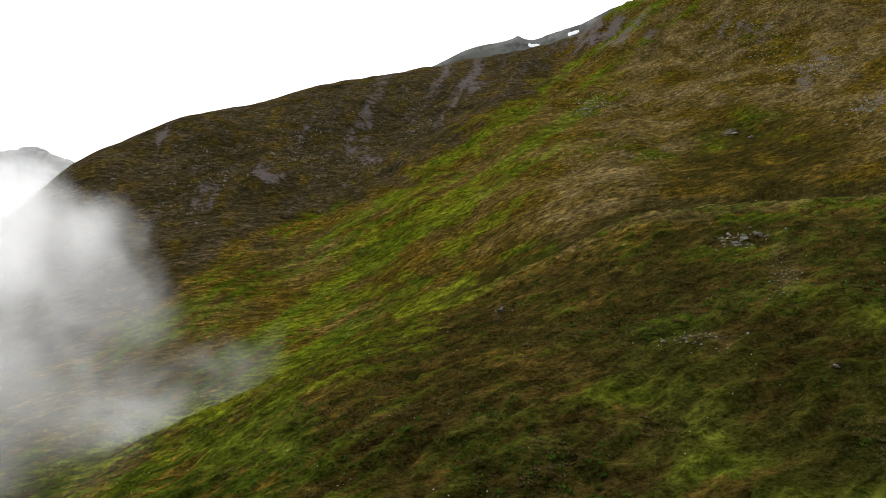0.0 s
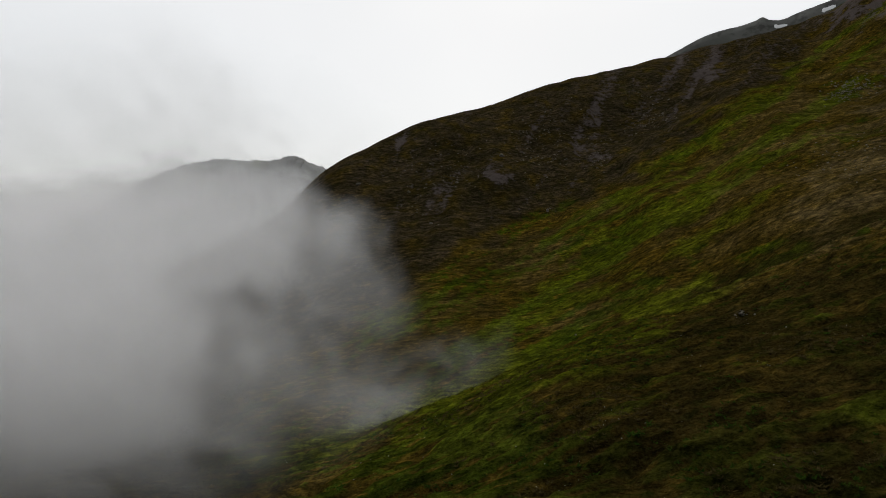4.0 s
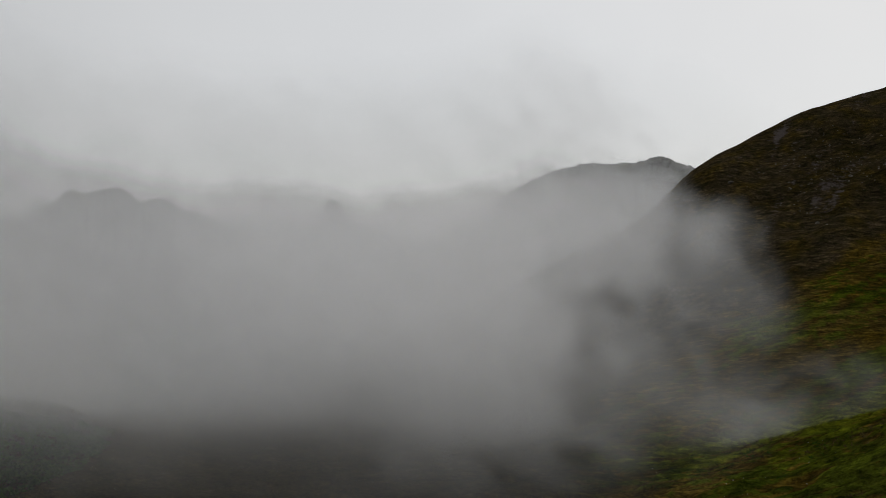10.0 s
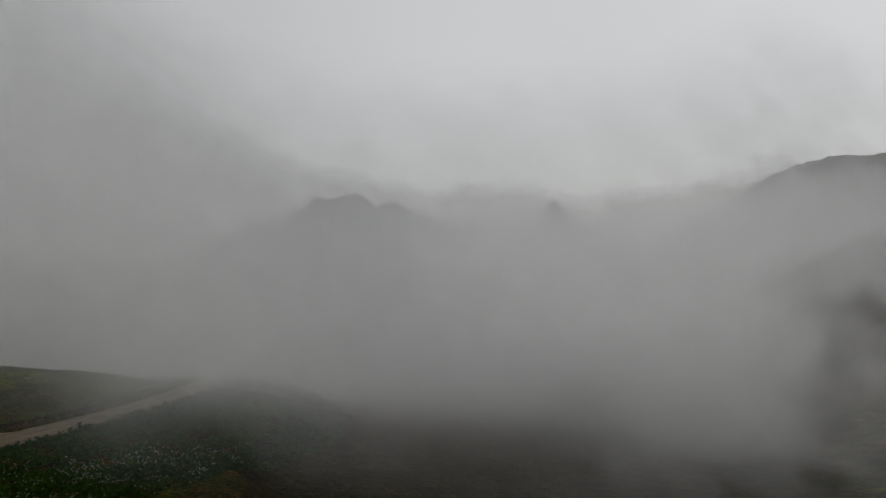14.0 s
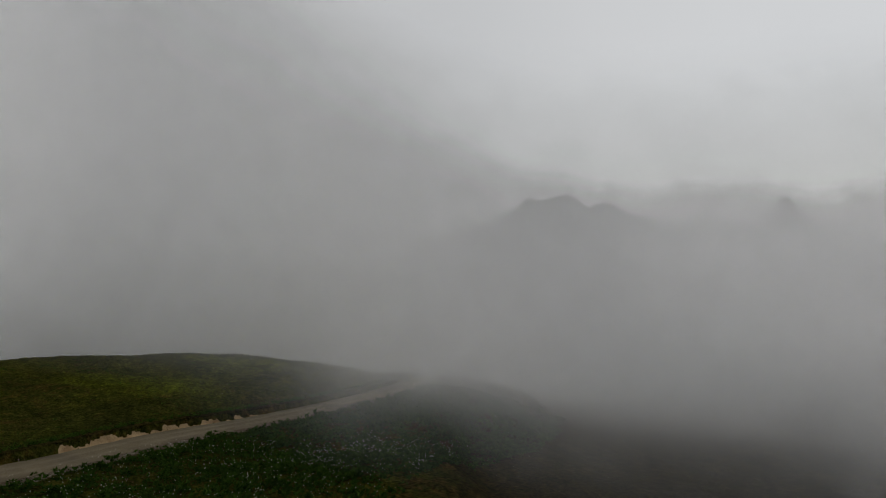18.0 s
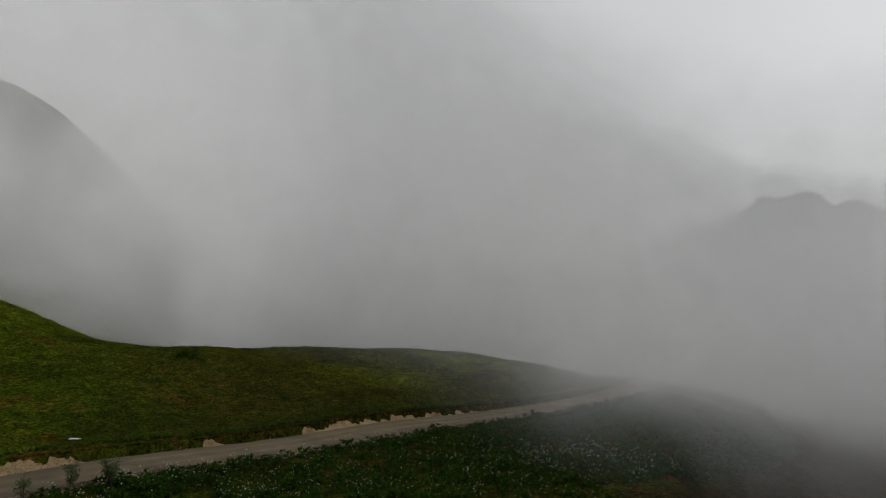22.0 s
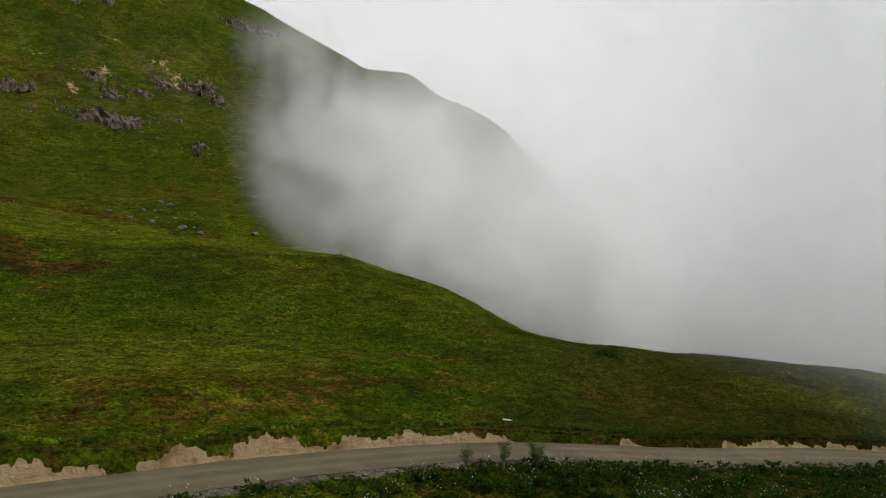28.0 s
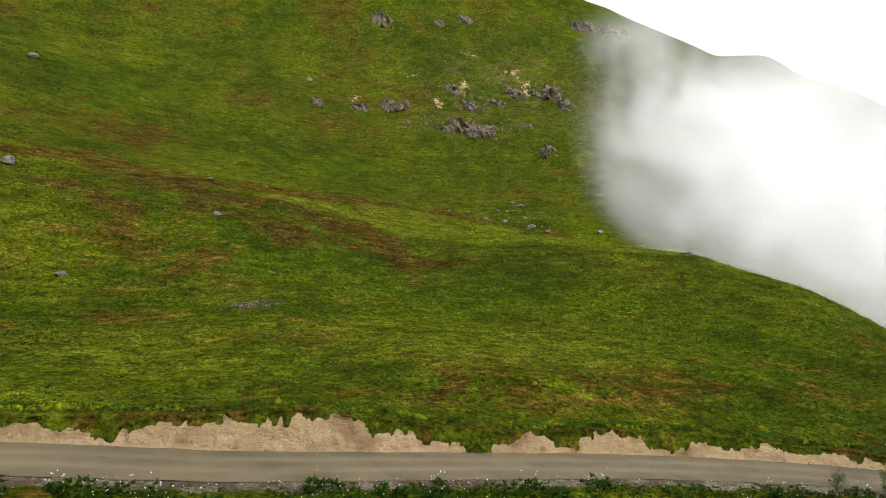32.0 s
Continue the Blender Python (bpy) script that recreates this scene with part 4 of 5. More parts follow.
def rounded(table, bearing):
    xs, ys = np.array([q[0] for q in table], float), np.array([q[1] for q in table], float)
    m = slopes(xs, ys)
    b = np.clip(bearing, xs[0], xs[-1])
    k = np.clip(np.searchsorted(xs, b) - 1, 0, len(xs) - 2)
    return hermite(xs[k], xs[k + 1], ys[k], ys[k + 1], m[k], m[k + 1], b)


def build_fog():
    ratios = [1.0, 1.055, 1.115, 1.18, 1.25, 1.325, 1.405, 1.49, 1.58, 1.68, 1.79, 1.92, 2.1, 2.35, 2.65, 3.0, 3.5, 4.2, 5.2, 7.0, 10.0, 18.0]
    for k, q in enumerate(ratios):
        coarse = 1.0 if k < 12 else 1.7
        bearings = np.concatenate([np.arange(5, 48, 0.27 * coarse), np.arange(48, 126, 0.75 * coarse), np.arange(126, 158.1, 0.30 * coarse)])
        angles = np.arange(-21, 21.1, 0.31 * coarse)
        near = sum(w * rounded(FOG_NEAR, bearings + o) for o, w in zip(range(-15, 16, 3), [0.02, 0.05, 0.09, 0.13, 0.14, 0.14, 0.14, 0.13, 0.09, 0.05, 0.02]))
        step = near * ((ratios[k + 1] if k + 1 < len(ratios) else q * 1.5) - q)
        B, A = np.meshgrid(bearings, angles)
        shape = B.shape
        B, A = B.ravel(), A.ravel()
        # the veils lean back, so that the sky lights them from above
        R = np.broadcast_to(near * q, shape).ravel() * (1 + 0.03 * noise2(B / 12, A / 12, 100 + k)) * np.exp(LEAN * np.radians(np.logaddexp(0, (A + 9) / 5) * 5 - 9))
        x, y = around(B, R)
        z = EYE_Z + R * np.tan(np.radians(A))
        # tatters that reach through the depth of the bank: warped, wider than tall, drawn out up the slope
        lr = math.log(q) * 1.1 + 3
        wb, wa = 2.6 * noise3(B / 7, A / 6, lr + 0 * B, 131), 2.0 * noise3(B / 6, A / 5, lr + 9 + 0 * B, 132)
        wb, wa = wb + 0.9 * noise3(B / 2.6, A / 2.3, lr * 1.5 + 0 * B, 133), wa + 0.9 * noise3(B / 2.4, A / 2.5, lr * 1.5 + 5 + 0 * B, 134)
        puff = sum(a * noise3((B + wb + 0.35 * A) / w, (A + wa - 0.45 * B) / w * 1.15, lr * f + 0 * B, 170 + i) for i, (a, w, f) in enumerate([(0.55, 9.0, 0.8), (0.42, 4.4, 1.1), (0.26, 2.2, 1.5), (0.14, 1.1, 2.0), (0.07, 0.6, 2.6)]))
        open_ = smooth((B - 28) / 20)
        edge = np.maximum(1 - open_, smooth((B - 128) / 12))
        puff = puff * (0.35 + 0.65 * (1 - open_) + 0.22 * smooth((B - 128) / 12))
        west = smooth((B - 66) / 60)
        top = rounded(FOG_TOP, B) + 6 * west * smooth((R - 480) / 600) + 1.4 * smooth((R - 500) / 300) * smooth((B - 29) / 6) * smooth((48 - B) / 8)
        soft = 5.0 + 15.0 * smooth((B - 62) / 28) * (1 - 0.42 * smooth((B - 114) / 12) - 0.33 * smooth((B - 124) / 12)) + 0.5 * smooth((46 - B) / 14)
        cover_ = smooth((top + 0.45 * soft + (3.4 + 1.5 * west + 1.2 * edge) * np.minimum(puff, 0.6) - A) / soft)
        # above it a thin haze, thicker with the distance
        cover_ = 1 - (1 - cover_) * (1 - (0.04 - 0.02 * (1 - open_) + 0.07 * smooth((R - 450) / 500)) * smooth((top + 13.0 + 0.5 * puff - A) / 18.0))
        side = rounded(FOG_SIDE, B + (7.0 - 3.5 * west) * puff * edge + 0.4 * np.maximum(0, 4 - A) * smooth((B - 128) / 8))
        # mist in the side valley behind the crags
        mist = smooth((B - 135) / 5) * smooth((154 - B) / 5) * smooth((R - np.interp(B, [138, 142.7, 148, 154], [285, 302, 345, 392]) - 4) / 22) * smooth((18 - A) / 4)
        cover_, side = np.maximum(cover_, 0.9 * mist), np.maximum(side, 0.09 * mist * smooth(0.5 + 2.2 * puff))
        thick = np.broadcast_to(step, shape).ravel() / rounded(FOG_REACH, B) * np.logaddexp(0, 4 * (0.75 + 0.05 * open_ + 1.7 * puff)) / 4
        thick = thick * (1 + 1.5 * smooth((-5 - A) / 6) * smooth((29 - B) / 8)) * (1 - (0.3 + 0.5 * smooth((B - 42) / 14)) * smooth((-6 - A) / 9) * smooth((B - 27) / 16) * smooth((88 - B) / 10)) * (1 + 0.7 * smooth((B - 126) / 8)) * (1 - 0.6 * smooth((0 - A) / 9) * smooth((B - 80) / 12) * smooth((130 - B) / 14))
        thick = thick * min(1.0, 0.25 + 0.09 * k)
        # a veil thins out towards the ground that it meets
        clear_ = z - loft(x, y)
        touch = smooth(clear_ / (0.022 * R)) if k < 19 else 1.0
        veil = (1 - np.exp(-0.27 * np.tanh(thick / 0.27 * cover_ * side))) * touch
        veil = veil * smooth((B - 5) / 4) * smooth((158 - B) / 6)
        rows, cols = shape
        i = np.arange(rows * cols).reshape(rows, cols)
        quads = np.stack([i[:-1, :-1], i[:-1, 1:], i[1:, 1:], i[1:, :-1]], -1).reshape(-1, 4)
        quads = quads[veil[quads].max(1) > 0.004]
        used = np.unique(quads)
        back_ = np.zeros(rows * cols, int)
        back_[used] = np.arange(len(used))
        me = raw_mesh("fog_veil", np.stack([x, y, z], 1)[used], back_[quads], FOG, dict(veil=veil[used]), True)
        tagged(new("fog_veil", me), "pale grey drifting fog bank filling the valley", "fog", "fog bank", "stuff")


build_ground()
build_road()
build_bank()
build_mountain("mountain_ridge", "grey rocky mountain ridge rising out of the fog", [(14, -110), (20, 60), (25.5, 160), (27.5, 177), (28.4, 186), (29.2, 196), (30, 188), (31.3, 180), (34, 182), (36.5, 170), (39, 142), (41.5, 95), (46, 20), (54, -110)], 1650, 700, 130, fine=3)
build_mountain("mountain_ridge", "blue-grey far mountain peaks above the fog", [(40, -110), (48, 20), (52, 90), (53.2, 160), (53.9, 206), (54.6, 160), (56, 95), (60, 90), (64, 132), (65.6, 176), (66.6, 196), (67.6, 178), (68.4, 212), (69.4, 240), (70.6, 214), (71.4, 208), (72.1, 224), (73, 184), (74.2, 140), (78, 60), (84, -110)], 3400, 800, 90, fine=14)
shoulder = build_mountain("mountain_ridge", "bare grey mountain shoulder with snow patches", [(-28, 60), (-20, 190), (-16, 246), (-15, 239), (-12, 225), (-9.9, 214), (-8, 207), (-6.8, 203), (-6.2, 204), (-5.7, 207), (-5.2, 204), (-3, 199), (0, 184), (4, 156), (10, 90), (16, 40)], 700, 150, 25, 40)
build_snow(shoulder, -6.9, -0.03, 0.42, 0.008, 700, 150)
build_snow(shoulder, -9.9, -0.03, 0.42, 0.008, 700, 150)
build_fog()

# ---------------------------------------------------------------- plants and stones
rng = np.random.default_rng(7)


def scatter(count, b0, b1, r0, r1):
    """Points spread evenly over a stretch of the land."""
    b = rng.uniform(b0, b1, count)
    r = r0 * (r1 / r0) ** rng.uniform(0, 1, count)
    return around(b, r) + (r, b)


def shards(x, y, z, size, lean, width, per, up=0.6):
    """Per point a few narrow triangles that stand out of it like blades or leaves: corners and faces."""
    n = len(x) * per
    base = np.repeat(np.stack([x, y, z], 1), per, axis=0)
    s = np.repeat(size, per) * rng.uniform(0.55, 1.15, n)
    a = rng.uniform(0, 2 * math.pi, n)
    out_ = np.stack([np.cos(a), np.sin(a), np.zeros(n)], 1)
    across = np.stack([-np.sin(a), np.cos(a), rng.uniform(-0.5, 0.5, n)], 1)
    foot = base + out_ * (s * lean * 0.25 * rng.uniform(0, 1, n))[:, None]
    tip = foot + out_ * (s * lean * rng.uniform(0.3, 1.0, n))[:, None]
    tip[:, 2] += s * rng.uniform(up, 1.0, n)
    half = across * (s * width)[:, None]
    pts = np.stack([foot - half, foot + half, tip], 1).reshape(-1, 3)
    return pts, np.arange(n * 3).reshape(n, 3)


def build_grass(name, label, count, b0, b1, r0, r1, size, per, wide, swell):
    x, y, r, b = scatter(count, b0, b1, r0, r1)
    z, soil, gravel, d = land(x, y)
    keep = (soil < 0.4) & (gravel < 0.35) & (np.abs(d) > ROAD_HALF + 0.5) & (fbm(x / 1.9, y / 1.9, 2, 151) + 0.35 > rng.uniform(0, 0.6, count))
    x, y, z, r, b = x[keep], y[keep], z[keep], r[keep], b[keep]
    tall = size * rng.uniform(0.5, 1.3, len(x)) * (1 + 0.5 * fbm(x / 5, y / 5, 2, 152)) * (r / 60) ** 0.7
    pts, faces = shards(x, y, z + tall * 0.15, tall * 0.8, 0.9, wide, per, 0.35)
    n = len(x)
    heath, lush, _, heather_and_shade, dry, stony = cover(x, y, z, r, b)
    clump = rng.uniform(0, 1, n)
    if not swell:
        fields = {key: np.repeat(v, per * 3) for key, v in (("heath", heath), ("lush", lush), ("heather_and_shade", heather_and_shade), ("clump", clump), ("dry", dry), ("stony", stony), ("north", north_of(b)))}
        tagged(new(name, raw_mesh(name, pts, faces, GRASS, dict(tip=np.tile([0.0, 0.0, 1.0], n * per), **fields))), label, "grass", kind="stuff")
        return
    # each tussock is a small uneven mound
    a = np.linspace(0, 2 * math.pi, 7)[:6][None] + rng.uniform(0, 6.28, n)[:, None]
    R = (tall * 1.15 * (0.62 / swell) ** 0.5)[:, None] * rng.uniform(0.6, 1.4, (n, 6))
    gx, gy = (height(x + 0.5, y) - z) / 0.5, (height(x, y + 0.5) - z) / 0.5
    rim = np.stack([x[:, None] + np.cos(a) * R, y[:, None] + np.sin(a) * R, z[:, None] - 0.05 + np.cos(a) * R * gx[:, None] + np.sin(a) * R * gy[:, None]], -1)
    apex = np.stack([x + tall * rng.uniform(-0.3, 0.3, n), y + tall * rng.uniform(-0.3, 0.3, n), z + tall * swell], 1)[:, None]
    mound = np.concatenate([rim, apex], 1).reshape(-1, 3)
    k = np.arange(6)
    fan = (np.stack([k, (k + 1) % 6, np.full(6, 6)], 1)[None] + 7 * np.arange(n)[:, None, None]).reshape(-1, 3)
    both = [np.concatenate([np.repeat(v, per * 3), np.repeat(v, 7)]) for v in (heath, lush, heather_and_shade, clump, dry)]
    tip = np.concatenate([np.tile([0.0, 0.0, 1.0], n * per), np.tile([0, 0, 0, 0, 0, 0, 0.7], n)])
    me = raw_mesh(name, np.concatenate([pts, mound]), np.concatenate([faces, fan + len(pts)]), GRASS, dict(heath=both[0], lush=both[1], heather_and_shade=both[2], clump=both[3], dry=both[4], tip=tip), True)
    tagged(new(name, me), label, "grass", kind="stuff")


def build_shrub_cover():
    """Low dark bushes in drifts on the southern hillside."""
    x, y, r, b = scatter(150000, 96, 189, 56, 340)
    z = height(x, y)
    rise = np.degrees(np.arctan2(z - EYE_Z, r))
    ragged = 0.9 * fbm(x / 9, y / 9, 3, 162)
    drift = 0.55 * fbm(x / 34, y / 34, 3, 161) + 0.5 * ragged - 0.02
    for b0, e0, w, h in ((182, -6.2, 2.4, 0.8), (183, -8, 2.0, 0.7), (172, -3.3, 1.8, 0.35), (172.5, -1.4, 1.6, 0.4), (140, -5.3, 3, 0.7), (136.8, -6.4, 3, 0.6), (132.8, -6.6, 2.4, 0.5), (162, -5.1, 1.1, 0.22), (153, -4, 3.5, 0.8), (146, -3.4, 4, 0.9),
                         (153, 7, 6, 1.3), (148.8, 5.8, 4, 1.5), (156, 5.2, 5, 0.7), (161.8, 15.3, 3.2, 1.3), (154.4, 14.3, 2.2, 0.7), (170, 8.2, 8, 1.2), (162, 7.6, 5, 0.9), (182.5, 10.5, 1.4, 2.4), (176, 14.5, 4, 0.8)):
        drift = np.maximum(drift, (0.62 + 0.5 * ragged) * spot(b, rise, b0, e0, w, h))
    keep = drift > 0.36 + rng.uniform(-0.05, 0.1, len(x))
    x, y, z, r = x[keep], y[keep], z[keep], r[keep]
    pts, faces = shards(x, y, z - 0.08, rng.uniform(0.14, 0.34, len(x)) * (0.5 + r / 230), 1.3, 0.34, 6, 0.15)
    tagged(new("shrub_cover", raw_mesh("shrub_cover", pts, faces, SHRUB)), "low dark green bushes in drifts on the grassy hillside", "shrubs", kind="stuff")


def build_dwarf_shrubs(name, label, count, b0, b1, r0, r1, size, level, seed, material, upright):
    """Knee-high clumps dotted over the turf."""
    x, y, r, b = scatter(count, b0, b1, r0, r1)
    keep = fbm(x / 12, y / 12, 3, seed) + 0.5 * fbm(x / 3, y / 3, 2, seed + 3) > level
    x, y, r = x[keep], y[keep], r[keep]
    z, soil, gravel, d = land(x, y)
    keep = (np.abs(d) > 4.2) & (soil < 0.3)
    x, y, z, r = x[keep], y[keep], z[keep], r[keep]
    n, per = len(x), 3
    s = size * rng.uniform(0.6, 1.5, n) * (0.75 + r / 240)
    px, py = np.repeat(x, per) + rng.normal(0, 0.5, n * per) * np.repeat(s, per), np.repeat(y, per) + rng.normal(0, 0.5, n * per) * np.repeat(s, per)
    pts, faces = shards(px, py, np.repeat(z, per) - 0.04, np.repeat(s, per) * 0.8, 1.5, 0.30, 5, upright)
    tagged(new(name, raw_mesh(name, pts, faces, material)), label, "shrubs", kind="stuff")


def by_the_road(count, s0, s1, d0, d1):
    s, d = rng.uniform(s0, s1, count), rng.uniform(d0, d1, count)
    k = np.clip((s / 0.5).astype(int), 0, len(ROAD_S) - 1)
    x, y = ROAD_P[k, 0] - ROAD_T[k, 1] * d, ROAD_P[k, 1] + ROAD_T[k, 0] * d
    return x + rng.uniform(-0.3, 0.3, count), y + rng.uniform(-0.3, 0.3, count), s, d


def build_herbs():
    x, y, s, d = by_the_road(32000, 40, 200, -27, -3.0)
    keep = (fbm(x / 2.4, y / 2.4, 2, 171) > -0.35 + 0.9 * smooth((d + 3.9) / 1.2)) & (s > 88 - 48 * smooth((-d - 2.9) / 0.6))
    x, y = x[keep], y[keep]
    z = height(x, y)
    tall = rng.uniform(0.45, 0.95, len(x)) * (1 + 0.7 * fbm(x / 2.2, y / 2.2, 2, 172)) * (0.85 + 0.15 * smooth((s[keep] - 85) / 20))
    layer = rng.uniform(0.0, 0.55, (3, len(x)))
    pts, faces = shards(np.tile(x, 3) + rng.normal(0, 0.12, 3 * len(x)), np.tile(y, 3) + rng.normal(0, 0.12, 3 * len(x)), (z[None] + layer * tall[None]).ravel() - 0.05, np.tile(tall, 3) * 0.25, 1.2, 0.4, 8, 0.05)
    tagged(new("herb_thicket", raw_mesh("herb_thicket", pts, faces, HERB)), "dense dark green leafy herbs below the gravel road", "plants", kind="stuff")
    pick = np.where((fbm(x / 4, y / 4, 2, 173) + rng.uniform(-0.5, 0.5, len(x)) > 0.0) & (np.hypot(x, y) < 66))[0][:4600]
    umbels("white_flowers", "small white umbel flowers over the dark herbs", x[pick], y[pick], z[pick] + tall[pick] * 0.95, 0.028, PETAL)


def umbels(name, label, x, y, z, size, material):
    """Small flat flower heads, each a shallow six-sided cone with a thin stalk."""
    n = len(x)
    a = np.linspace(0, 2 * math.pi, 7)[:6]
    R = size * rng.uniform(0.5, 1.2, n)
    rim = np.stack([x[:, None] + np.cos(a) * R[:, None], y[:, None] + np.sin(a) * R[:, None], np.repeat(z[:, None], 6, 1) + rng.uniform(-0.03, 0.03, (n, 6))], -1)
    mid = np.stack([x, y, z + 0.03], 1)[:, None, :]
    pts = np.concatenate([rim, mid], 1).reshape(-1, 3)
    f = np.stack([np.stack([np.full(6, 6), np.arange(6), (np.arange(6) + 1) % 6], 1) + 7 * k for k in range(n)]).reshape(-1, 3)
    tagged(new(name, raw_mesh(name, pts, f, material)), label, "flowers", kind="stuff")


def build_verge_plants():
    # tufts that hang over the edge of the cutting
    x, y, s, d = by_the_road(26000, 6, 200, ROAD_HALF + 0.5, ROAD_HALF + 2.6)
    z, soil, _, d = land(x, y)
    lip = d - ROAD_HALF - 0.35 - 0.25 - 0.38 * bank_height(s, np.degrees(np.arctan2(-x, y)))
    keep = (lip > -0.1) & (rng.uniform(0, 1, len(x)) < 1.15 - 0.5 * lip)
    x, y, z = x[keep], y[keep], z[keep] + 0.1 * (lip[keep] < 0.25)
    pts, faces = shards(x, y, z - 0.03, rng.uniform(0.08, 0.24, len(x)), 1.2, 0.2, 7, -0.25)
    tagged(new("bank_turf", raw_mesh("bank_turf", pts, faces, SHRUB)), "ragged dark green turf along the top of the sandy cutting", "grass", kind="stuff")
    # clumps on the face and foot of the bank
    x, y, s, d = by_the_road(190, 30, 185, ROAD_HALF + 0.35, ROAD_HALF + 1.5)
    keep = noise2(s / 5.0, s * 0 + 2, 181) > -0.15
    x, y = [np.repeat(v[keep], 16) + rng.normal(0, 0.17, 16 * keep.sum()) for v in (x, y)]
    pts, faces = shards(x, y, height(x, y) - 0.02, rng.uniform(0.1, 0.26, len(x)), 1.2, 0.26, 7, 0.25)
    tagged(new("bank_plants", raw_mesh("bank_plants", pts, faces, HERB)), "green clumps growing on the bare sandy road bank", "plants", kind="stuff")
    x, y, s, d = by_the_road(1400, 60, 150, ROAD_HALF + 0.25, ROAD_HALF + 0.75)
    keep = noise2(s / 3.1, s * 0 + 5, 182) > 0.3
    x, y = x[keep], y[keep]
    umbels("mauve_flowers", "mauve flower clumps at the foot of the sandy bank", x, y, height(x, y) + rng.uniform(0.05, 0.3, len(x)), 0.06, MAUVE)
    p, r = on_ground(168.2, -4.7)
    x, y = p.x + rng.normal(0, 1.4, 260), p.y + rng.normal(0, 0.8, 260)
    umbels("heather_patch", "dull mauve heather patch in the meadow", x, y, height(x, y) + 0.12, 0.055, MAUVE)
    x, y, r, b = scatter(420, -34, 30, 27, 75)
    keep = fbm(x / 6, y / 6, 2, 183) > 0.15
    x, y = x[keep], y[keep]
    umbels("pale_flowers", "scattered pale flowers in the brown heath", x, y, height(x, y) + 0.2, 0.035, PETAL)


def stone_mesh(name, seed, material, squash=0.7, cuts=9, subdiv=2, depth=(0.45, 0.8), rough=0.05):
    """A broken stone: a ball cut flat by a few planes, rough all over."""
    bm = bmesh.new()
    bmesh.ops.create_icosphere(bm, subdivisions=subdiv, radius=1.0)
    rnd = random.Random(seed)
    planes = [(Vector((rnd.gauss(0, 1), rnd.gauss(0, 1), rnd.gauss(0, 0.8))).normalized(), rnd.uniform(*depth)) for _ in range(cuts)]
    for v in bm.verts:
        for n, dist in planes:
            over = v.co.dot(n) - dist
            if over > 0:
                v.co -= n * over
        v.co += v.co.normalized() * (0.07 * noise.noise(v.co * 2.3 + Vector((seed, 0, 0))) + rough * noise.noise(v.co * 3.7 + Vector((seed, 3, 0))) + 0.4 * rough * noise.noise(v.co * 9.0 + Vector((seed, 3, 5))))
        v.co.z *= squash
    me = bpy.data.meshes.new(name)
    bm.to_mesh(me)
    bm.free()
    me.materials.append(material)
    return me


STONES = [stone_mesh("boulder", 300 + i, BOULDER, 0.5 + 0.06 * i) for i in range(6)]
CRAGS = [stone_mesh("crag", 330 + i, CLIFF, 0.9 + 0.08 * i, 16, 3, (0.35, 0.75), 0.10) for i in range(8)]


def build_boulders():
    spots = [(151.8, 2.4, 1.3), (147.8, 2.9, 1.5), (146.8, 1.3, 1.6), (145.6, 1.0, 1.3), (148.4, 3.2, 0.9), (149.5, 2.5, 0.8), (148.9, 1.8, 1.1), (141.7, 0.9, 1.3),
             (135.3, -0.6, 0.8), (153.3, 2.6, 0.8), (164.0, 12.3, 1.4), (150.4, 1.9, 0.9), (147.4, 2.1, 0.8), (184.2, 5.2, 1.4), (171.2, 4.7, 0.7), (181.1, -2.3, 0.8),
             (170.7, 2.1, 0.6), (182.8, 12.2, 2.0), (-22.3, 0.3, 0.7), (-21.6, 0.0, 0.5), (-23.2, 0.6, 0.6), (-16.8, 7.0, 0.9), (-28.2, -8.3, 0.22), (-9.3, -14.5, 0.12),
             (-21.5, 7.8, 1.4), (-22.6, 7.6, 1.0), (7.3, -7.3, 0.5), (-4.5, -5.3, 0.35), (13.0, 6.4, 1.3), (9.5, 2.2, 1.0), (16.5, 4.4, 1.0), (24.1, 4.2, 1.3), (18.5, 1.2, 0.9)]
    for i, (bearing, angle, size) in enumerate(spots):
        p, r = on_ground(bearing, angle)
        ob = new("boulder", STONES[i % 6])
        ob.matrix_world = Matrix.Translation(p + Vector((0, 0, size * 0.12))) @ Euler((rng.uniform(-0.2, 0.2), rng.uniform(-0.2, 0.2), rng.uniform(0, 6.28))).to_matrix().to_4x4() @ Matrix.Diagonal((size * rng.uniform(0.8, 1.2), size * rng.uniform(0.7, 1.0), size * rng.uniform(0.7, 1.0), 1))
        tagged(ob, "weathered grey boulder lying in the mountain grass", "boulder", "boulders on the slopes")


